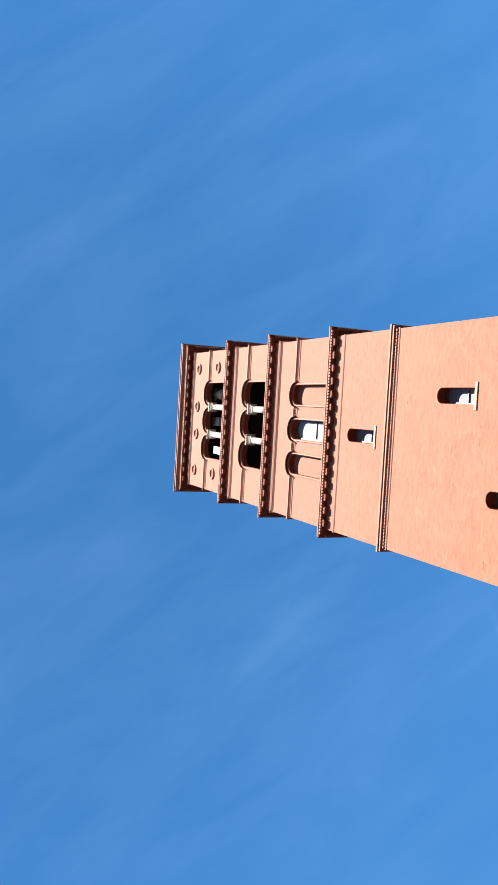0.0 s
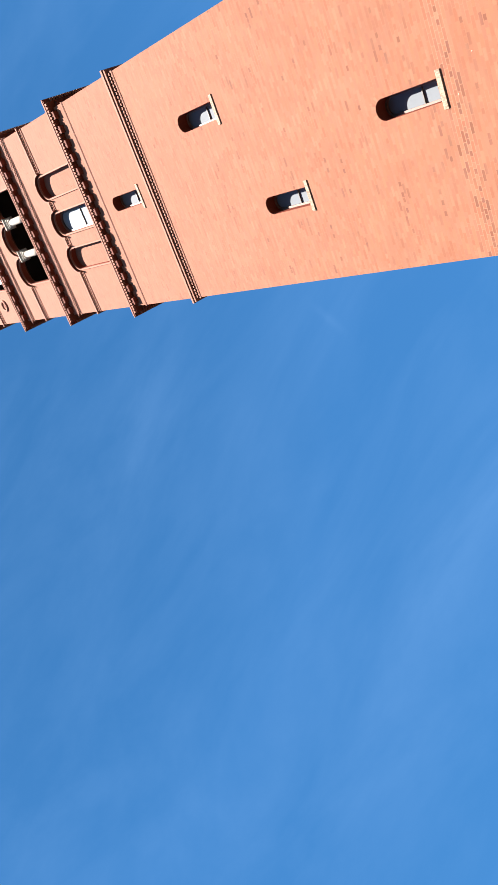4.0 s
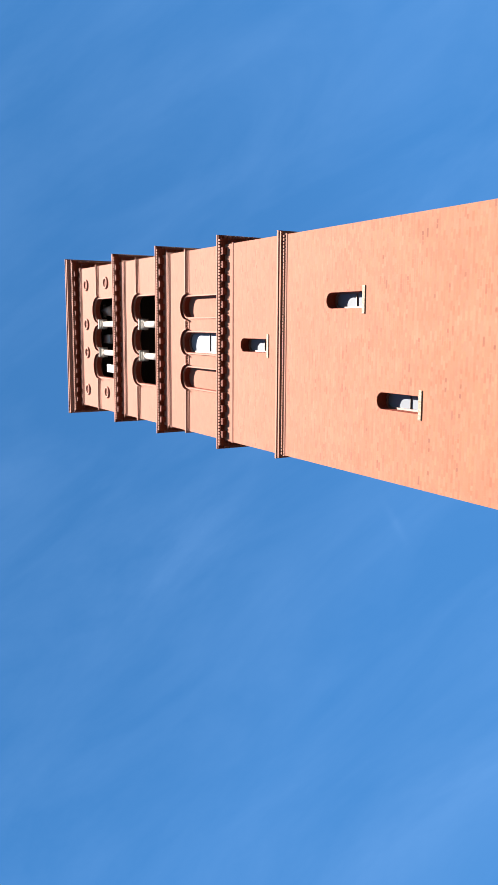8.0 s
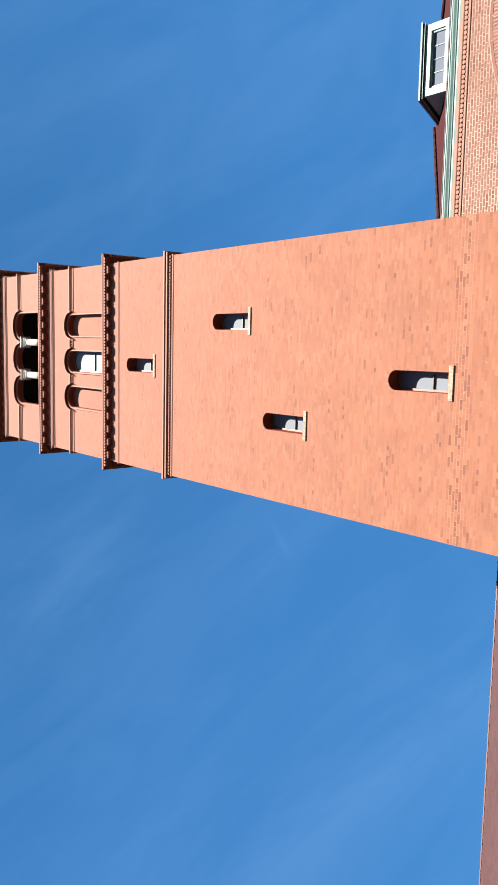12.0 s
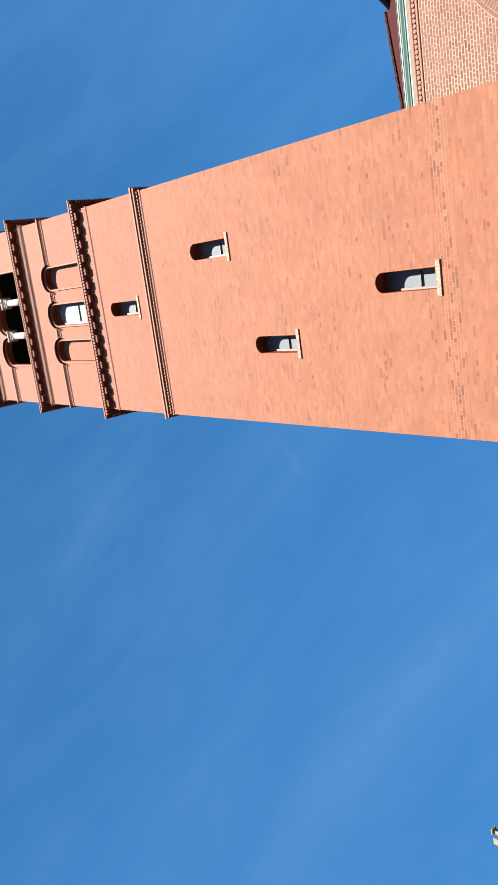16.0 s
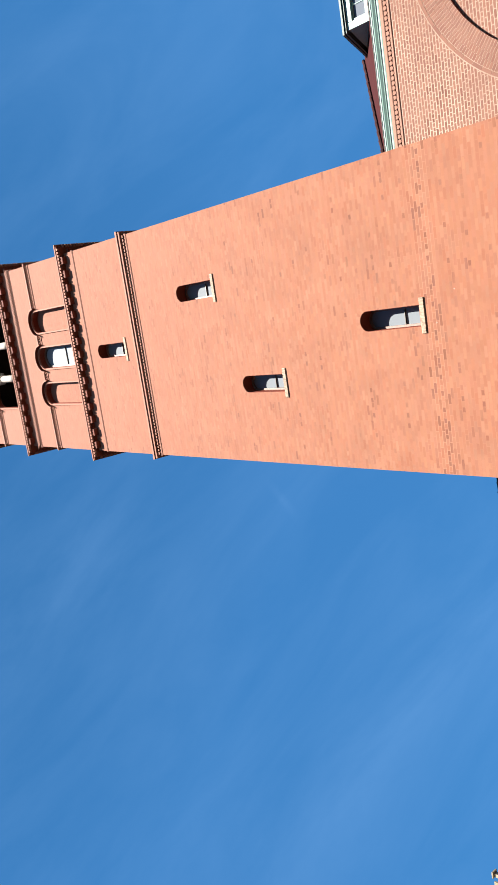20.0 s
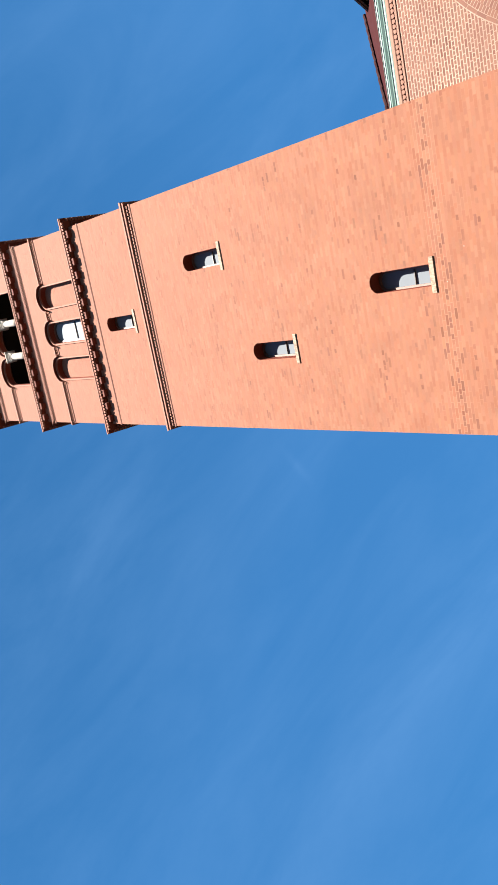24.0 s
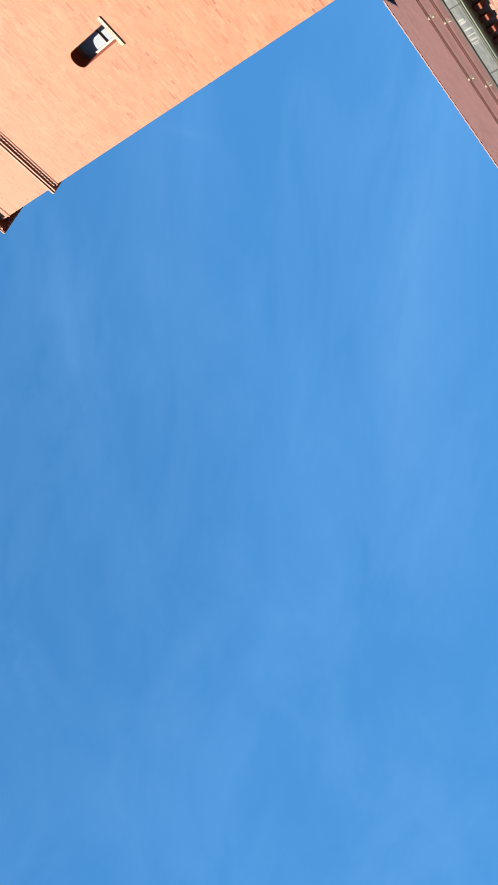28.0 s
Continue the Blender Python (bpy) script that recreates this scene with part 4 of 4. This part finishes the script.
g.quad(outer[0], outer[1], ridge[1], ridge[0])
g.quad(outer[0], ridge[0], outer[3])
g.quad(outer[1], outer[2], ridge[1])
g.quad(outer[2], outer[3], ridge[0], ridge[1])
g.quad(*[(x, y, z - 0.05) for x, y, z in reversed(outer)])
for i in range(4):
    a, b = outer[i], outer[(i + 1) % 4]
    g.quad(a, (a[0], a[1], a[2] - 0.05), (b[0], b[1], b[2] - 0.05), b)
r_roof = part("roof", g, M_ROOF_DARK, transept, "dark red tiled hipped roof")
n = 14
for k in (0, 1):
    for i in range(n):
        a = Vector(outer[k]).lerp(Vector(ridge[k]), i / n + 0.002)
        b = Vector(outer[k]).lerp(Vector(ridge[k]), (i + 1) / n + 0.01)
        part("hip_tile", Geo().tube(a + Vector((0, 0, 0.02)), b + Vector((0, 0, 0.04)), 0.04, 8), M_HIP, r_roof)

# shed dormer behind the gutter
DX0, DX1, DY = 5.29, 6.57, 0.80
dormer = new("dormer")
dormer.parent = transept
tagged(dormer, "pale green shed dormer with a four-pane window")
zb, zt = 11.36, 11.84
g = Geo()
g.box(DX0, DX0 + 0.13, DY, DY + 0.09, zb - 0.1, zt)
g.box(DX1 - 0.13, DX1, DY, DY + 0.09, zb - 0.1, zt)
g.box(DX0 + 0.13, DX1 - 0.13, DY, DY + 0.09, zt - 0.13, zt)
g.box(DX0 + 0.13, DX1 - 0.13, DY, DY + 0.09, zb - 0.1, zb + 0.03)
part("frame", g, M_WHITE_PAINT, dormer, bevel=0.006)
g = Geo()
for a, b in ((DX0 + 0.131, DX0 + 0.165), (DX1 - 0.165, DX1 - 0.131)):
    g.box(a, b, DY + 0.03, DY + 0.08, zb + 0.031, zt - 0.121)
g.box(DX0 + 0.165, DX1 - 0.165, DY + 0.03, DY + 0.08, zt - 0.15, zt - 0.121)
part("sash", g, M_WHITE_PAINT, dormer)
pw = (DX1 - DX0 - 0.33) / 4
for i in range(4):
    a = DX0 + 0.165 + i * pw
    part("pane", Geo().box(a + 0.006, a + pw - 0.006, DY + 0.058, DY + 0.066, zb + 0.02, zt - 0.15), M_PANE_DARK, dormer)
    if i:
        part("glazing_bar", Geo().box(a - 0.006, a + 0.006, DY + 0.045, DY + 0.075, zb + 0.02, zt - 0.15), M_CHEEK, dormer)
part("backing", Geo().box(DX0 + 0.13, DX1 - 0.13, DY + 0.085, DY + 0.10, zb - 0.1, zt - 0.01), M_DARK, dormer)
SLOPE = 0.50
for name, x in (("cheek", DX0), ("cheek", DX1 - 0.04)):
    g = Geo()
    g.along_x([(DY + 0.091, zb - 0.1), (DY + 0.091, zt), (2.75, zt + SLOPE * (2.75 - DY - 0.091)), (2.75, zb + 0.3)], x, x + 0.04)
    part(name, g, M_CHEEK, dormer, "weathered green copper side")
g = Geo()
y0, y1 = DY - 0.03, 2.9
za, zc = zt + 0.012 - SLOPE * 0.03, zt + 0.012 + SLOPE * (y1 - DY)
for k, (o, d0, d1) in enumerate(((0.0, 0.0, 0.04), (0.02, 0.042, 0.085))):
    g.along_x([(y0 - o, za + d0), (y1, zc + d0), (y1, zc + d1), (y0 - o, za + d1)], DX0 - 0.04 - o, DX1 + 0.04 + o)
part("dormer_roof", g, M_COPPER_DARK, dormer, "dark stepped roof edge")

# ---- nave on the other side, with the tiled roof, eaves and west gable ----
NX0, NX1, NY = -17.8, 2.8, 4.25
EAVE_Y, EAVE_Z, RIDGE_Y, RIDGE_Z = 4.0, 10.62, 7.0, 13.67
nave = thing("church_nave", "long brick church nave with a dark red roof", "church")
l_wall = part("wall", Geo().box(NX0, NX1, NY + 0.0014, NY + 0.5, 0, 10.3), M_NAVE_MORTAR, nave, "red brick wall with pale mortar joints")
g = Geo()
for s in (1, -1):
    def at(y, dz=0.0):
        return (y if s > 0 else 2 * RIDGE_Y - y, EAVE_Z + (y - EAVE_Y) * (RIDGE_Z - EAVE_Z) / (RIDGE_Y - EAVE_Y) + dz)
    g.along_x([at(EAVE_Y + 0.02), at(RIDGE_Y), at(RIDGE_Y, -0.12), at(EAVE_Y + 0.02, -0.12)], NX0 - 0.05, NX1)
l_roof = part("roof", g, M_ROOF, nave, "smooth dusty red tiled roof")
rt = Geo()
rt.sweep([[(x, RIDGE_Y + r * math.cos(a), RIDGE_Z - 0.045 + r * math.sin(a)) for a in [math.pi * i / 8 for i in range(9)]] for x, r in ((-0.135, 0.06), (0.089, 0.064), (0.09, 0.072), (0.135, 0.072))])
rt_me = rt.mesh("ridge_tile", M_RIDGE)
for i in range(76):
    ob = new("ridge_tile", rt_me)
    ob.parent = l_roof
    ob.location = (NX0 + 0.2 + 0.27 * i, 0, 0)
ROOF_N = Vector((0, -(RIDGE_Z - EAVE_Z), RIDGE_Y - EAVE_Y)).normalized()
for y in (4.20, 4.82):
    z = EAVE_Z + (y - EAVE_Y) * (RIDGE_Z - EAVE_Z) / (RIDGE_Y - EAVE_Y)
    rail = new("snow_rail")
    rail.parent = nave
    tagged(rail, "double pipe snow guard rail on clamps")
    base = Vector((0, y, z))
    up = Vector((0, RIDGE_Y - EAVE_Y, RIDGE_Z - EAVE_Z)).normalized()
    for k in (0.0, 0.13):
        p = base + ROOF_N * 0.10 + up * k
        part("pipe", Geo().tube((NX0 + 0.5, p.y, p.z), (-2.9, p.y, p.z), 0.012, 8), M_PIPE, rail)
    for i in range(8):
        x = -4.12 - 1.70 * i
        g = Geo()
        p, q = base - up * 0.06, base + up * 0.2
        g.sweep([[(x + dx, (v + ROOF_N * h).y, (v + ROOF_N * h).z) for dx, h in ((-0.014, 0.002), (0.014, 0.002), (0.014, k), (-0.014, k))] for v, k in ((p, 0.03), (base + up * 0.065, 0.13), (q, 0.03))])
        part("clamp", g, M_CLAMP, rail, "pale metal clamp")

# box gutter, crown mould and bracket blocks under the eave
g = Geo()
g.along_x([(EAVE_Y + 0.02, EAVE_Z + 0.02), (EAVE_Y, EAVE_Z + 0.012), (EAVE_Y - 0.005, EAVE_Z - 0.02), (EAVE_Y + 0.012, EAVE_Z - 0.235), (EAVE_Y + 0.16, EAVE_Z - 0.235), (EAVE_Y + 0.16, EAVE_Z - 0.02)], NX0, NX1)
l_gut = part("gutter", g, M_ZINC, nave, "grey zinc box gutter with folded seams")
for i in range(9):
    x = NX0 + 0.7 + 1.65 * i
    part("seam", Geo().along_x([(EAVE_Y + 0.02, EAVE_Z + 0.026), (EAVE_Y - 0.012, EAVE_Z + 0.014), (EAVE_Y - 0.017, EAVE_Z - 0.02), (EAVE_Y, EAVE_Z - 0.236), (EAVE_Y + 0.1, EAVE_Z - 0.22)], x, x + 0.022), M_DARK, l_gut)
drips = random.Random(31)
for i in range(9):
    g = Geo()
    for k in range(12):
        x = NX0 + 0.8 + 1.65 * i + drips.random() * 1.4
        a, b = 0.03 + drips.random() * 0.02, 0.11 + drips.random() * 0.10
        face_y = EAVE_Y - 0.0066
        g.along_x([(face_y + 0.079 * (a - 0.02), EAVE_Z - a), (face_y + 0.079 * (b - 0.02), EAVE_Z - b), (face_y + 0.079 * (b - 0.02) + 0.004, EAVE_Z - b), (face_y + 0.079 * (a - 0.02) + 0.004, EAVE_Z - a)], x, x + 0.010 + drips.random() * 0.030)
    part("lime_run", g, M_LIME, l_gut, "white lime runs", kind="stuff")
# two dark strips stand in for the shadow gap between roof and gutter
part("gutter_lip", Geo().along_x([(EAVE_Y + 0.018, EAVE_Z + 0.05), (EAVE_Y - 0.016, EAVE_Z + 0.046), (EAVE_Y - 0.018, EAVE_Z + 0.004), (EAVE_Y - 0.0065, EAVE_Z - 0.004), (EAVE_Y + 0.018, EAVE_Z + 0.021)], NX0, NX1), M_DARK, l_gut, "dark strip for the shadow gap at the gutter edge")
SLOPE_N = (RIDGE_Z - EAVE_Z) / (RIDGE_Y - EAVE_Y)
part("flashing", Geo().along_x([(EAVE_Y + 0.021, EAVE_Z + 0.022 + SLOPE_N * 0.001), (EAVE_Y + 0.10, EAVE_Z + 0.006 + SLOPE_N * 0.10), (EAVE_Y + 0.10, EAVE_Z - 0.02 + SLOPE_N * 0.10), (EAVE_Y + 0.021, EAVE_Z - 0.02)], NX0, NX1), M_DARK, l_gut)
g = Geo()
g.along_x([(EAVE_Y + 0.02, EAVE_Z - 0.237), (EAVE_Y + 0.02, EAVE_Z - 0.262), (EAVE_Y + 0.034, EAVE_Z - 0.266), (EAVE_Y + 0.036, EAVE_Z - 0.305), (EAVE_Y + 0.05, EAVE_Z - 0.31),
           (EAVE_Y + 0.056, EAVE_Z - 0.335), (EAVE_Y + 0.07, EAVE_Z - 0.34), (NY, EAVE_Z - 0.34), (NY, EAVE_Z - 0.237)], NX0, NX1)
part("crown_mould", g, M_OLIVE, nave, "olive painted eaves mould")
bl = Geo()
bl.along_x([(NY + 0.006, 10.06), (NY - 0.05, 10.065), (NY - 0.07, 10.09), (NY - 0.095, 10.10), (NY - 0.10, 10.277), (NY + 0.006, 10.277)], -0.062, 0.062)
bl_me = bl.mesh("bracket", M_TRIM_SHADE)
for i in range(53):
    ob = new("bracket", bl_me)
    ob.parent = nave
    ob.location = (-3.05 - 0.28 * i, 0, 0)

# west gable wall with coping
g = Geo()
gz = EAVE_Z - 0.3
g.sweep([[(x, y, z) for y, z in ((NY + 0.02, 0), (NY + 0.02, gz), (RIDGE_Y, RIDGE_Z + 0.18), (2 * RIDGE_Y - NY, gz), (2 * RIDGE_Y - NY, 0))] for x in (NX0 - 0.4, NX0 - 0.055)])
gable = part("gable_wall", g, M_NAVE_BRICK, nave, "brick west gable wall")
for s in (1, -1):
    def along(k, o):
        y, z = EAVE_Y + k * (RIDGE_Y - EAVE_Y), EAVE_Z + 0.10 + k * (RIDGE_Z + 0.30 - EAVE_Z - 0.10)
        return (y if s > 0 else 2 * RIDGE_Y - y, z + o)
    for k in range(8):
        a, b = k / 8, (k + 1) / 8 - 0.004
        part("coping", Geo().along_x([along(a, 0), along(b, 0), along(b, 0.12), along(a, 0.12)], NX0 - 0.48, NX0 + 0.03), M_TRIM_SHADE, gable)
part("apex_block", Geo().box(NX0 - 0.30, NX0 + 0.08, RIDGE_Y - 0.24, RIDGE_Y + 0.24, RIDGE_Z + 0.1, RIDGE_Z + 0.47), M_TRIM_SHADE, gable, bevel=0.02)

# stone cross on the gable
cross = thing("stone_cross", "weathered cream stone cross with flared arms on the gable", "cross", (NX0 - 0.10, RIDGE_Y + 0.08, RIDGE_Z + 0.47))


def flared(a, b, w0, w1, axis):
    """A bar from a to b along y or z that widens at its far end into a square block."""
    rings = []
    for f, w in ((0.0, w0), (0.66, w0), (0.82, w0 * 1.15), (0.84, w1), (1.0, w1 * 1.05)):
        p = a + f * (b - a)
        rings.append([(sx * w * 0.9, p if axis == "y" else sy * w, sy * w + CZ if axis == "y" else p) for sx, sy in ((-1, -1), (1, -1), (1, 1), (-1, 1))])
    return Geo().sweep(rings)


CZ = 0.74
part("shaft", flared(CZ - 0.06, -0.0, 0.07, 0.11, "z"), M_CROSS, cross, bevel=0.008)
part("arm", flared(0.0, -0.41, 0.065, 0.112, "y"), M_CROSS, cross, bevel=0.008)
part("arm", flared(0.0, 0.41, 0.065, 0.112, "y"), M_CROSS, cross, bevel=0.008)
part("top", flared(CZ + 0.066, CZ + 0.40, 0.065, 0.112, "z"), M_CROSS, cross, bevel=0.008)

# ---- bricks ----
all_holes = []
for xc, r, zb, zs in SLITS:
    all_holes.append((xc, r, zb, zs, 0.105))
for side in (LOW_BELFRY, HIGH_BELFRY):
    all_holes.append((0.0, 1.545, side[0][2], side[0][3], -1.5))
for xc, r, zb, zs in BLIND + LOW_BELFRY + HIGH_BELFRY:
    all_holes.append((xc, r, zb, zs, 0.06))
finders = [arch_holes(((xc, r, zb, zs),), ring) for xc, r, zb, zs, ring in all_holes]
rows = brick_rows(-W, W, 0.0, TOP - 0.1, lambda a, b: [s for f in finders for s in f(a, b)], length=0.195, high=0.0672, joint=0.010, bed=0.0125)
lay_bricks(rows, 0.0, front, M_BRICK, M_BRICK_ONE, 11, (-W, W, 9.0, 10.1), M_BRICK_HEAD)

rows = brick_rows(RX0, RX1, 5.0, RZ - 0.125, arch_holes(((AX, AR1 - 0.05, 0.8, AZ),)), length=0.140, high=0.0572, joint=0.013, bed=0.0175)
lay_bricks(rows, RY, r_wall, M_NAVE_BRICK, M_NAVE_BRICK_ONE, 12, (RX0, 4.9, 8.6, 10.5))
rows = brick_rows(AX - AR0 - 0.08, AX + AR0 + 0.08, 5.0, AZ + AR0 + 0.1, lambda a, b: [], length=0.140, high=0.0572, joint=0.013, bed=0.0175)
lay_bricks(rows, RY + 0.042, n_wall, M_NAVE_BRICK, M_NAVE_BRICK_ONE, 13, (4.3, 7.0, 8.7, 9.6))
rows = brick_rows(-12.0, -2.9, 8.8, 10.3, lambda a, b: [], joint=0.012)
lay_bricks(rows, NY, l_wall, M_NAVE_BRICK, M_NAVE_BRICK_ONE, 14, (-7.6, -4.2, 9.5, 10.3))

# tiles of the nave roof, each course lapping the one below
rng = np.random.default_rng(21)
slope_up = Vector((0, RIDGE_Y - EAVE_Y, RIDGE_Z - EAVE_Z)).normalized()
tw, th, lap = 0.24, 0.155, 0.17
tile_geo = Geo()
tile_geo.sweep([[tuple(Vector((x, 0, 0)) + slope_up * u + ROOF_N * v) for u, v in ((0, 0.001), (0, 0.0029), (lap, 0.0024), (lap, 0.0005))] for x in (-tw / 2 + 0.0006, tw / 2 - 0.0006)])
tile_me = tile_geo.mesh("roof_tile", M_TILE_ONE)
loose, count = Geo(), 0
for row in range(27):
    base = Vector((0, EAVE_Y + 0.11, EAVE_Z + 0.11 * (RIDGE_Z - EAVE_Z) / (RIDGE_Y - EAVE_Y))) + slope_up * (row * th)
    for k in range(60):
        x = -3.0 - tw * (k + (0.5 if row % 2 else 0.0))
        lift = ROOF_N * float(rng.random() ** 8 * 0.0015)
        if -9.0 < x < -3.0 and row >= 15 and count < 290:
            ob = new("roof_tile", tile_me)
            ob.parent = l_roof
            ob.location = base + Vector((x, 0, 0)) + lift
            count += 1
        elif x > NX0:
            at = base + Vector((x, 0, 0)) + lift
            loose.sweep([[tuple(at + Vector((dx, 0, 0)) + slope_up * u + ROOF_N * v) for u, v in ((0, 0.001), (0, 0.0029), (lap, 0.0024), (lap, 0.0005))] for dx in (-tw / 2 + 0.0006, tw / 2 - 0.0006)])
ob = new("tiling", loose.mesh("tiling", M_TILE, tidy=False))
ob.parent = l_roof
tagged(ob, kind="stuff")
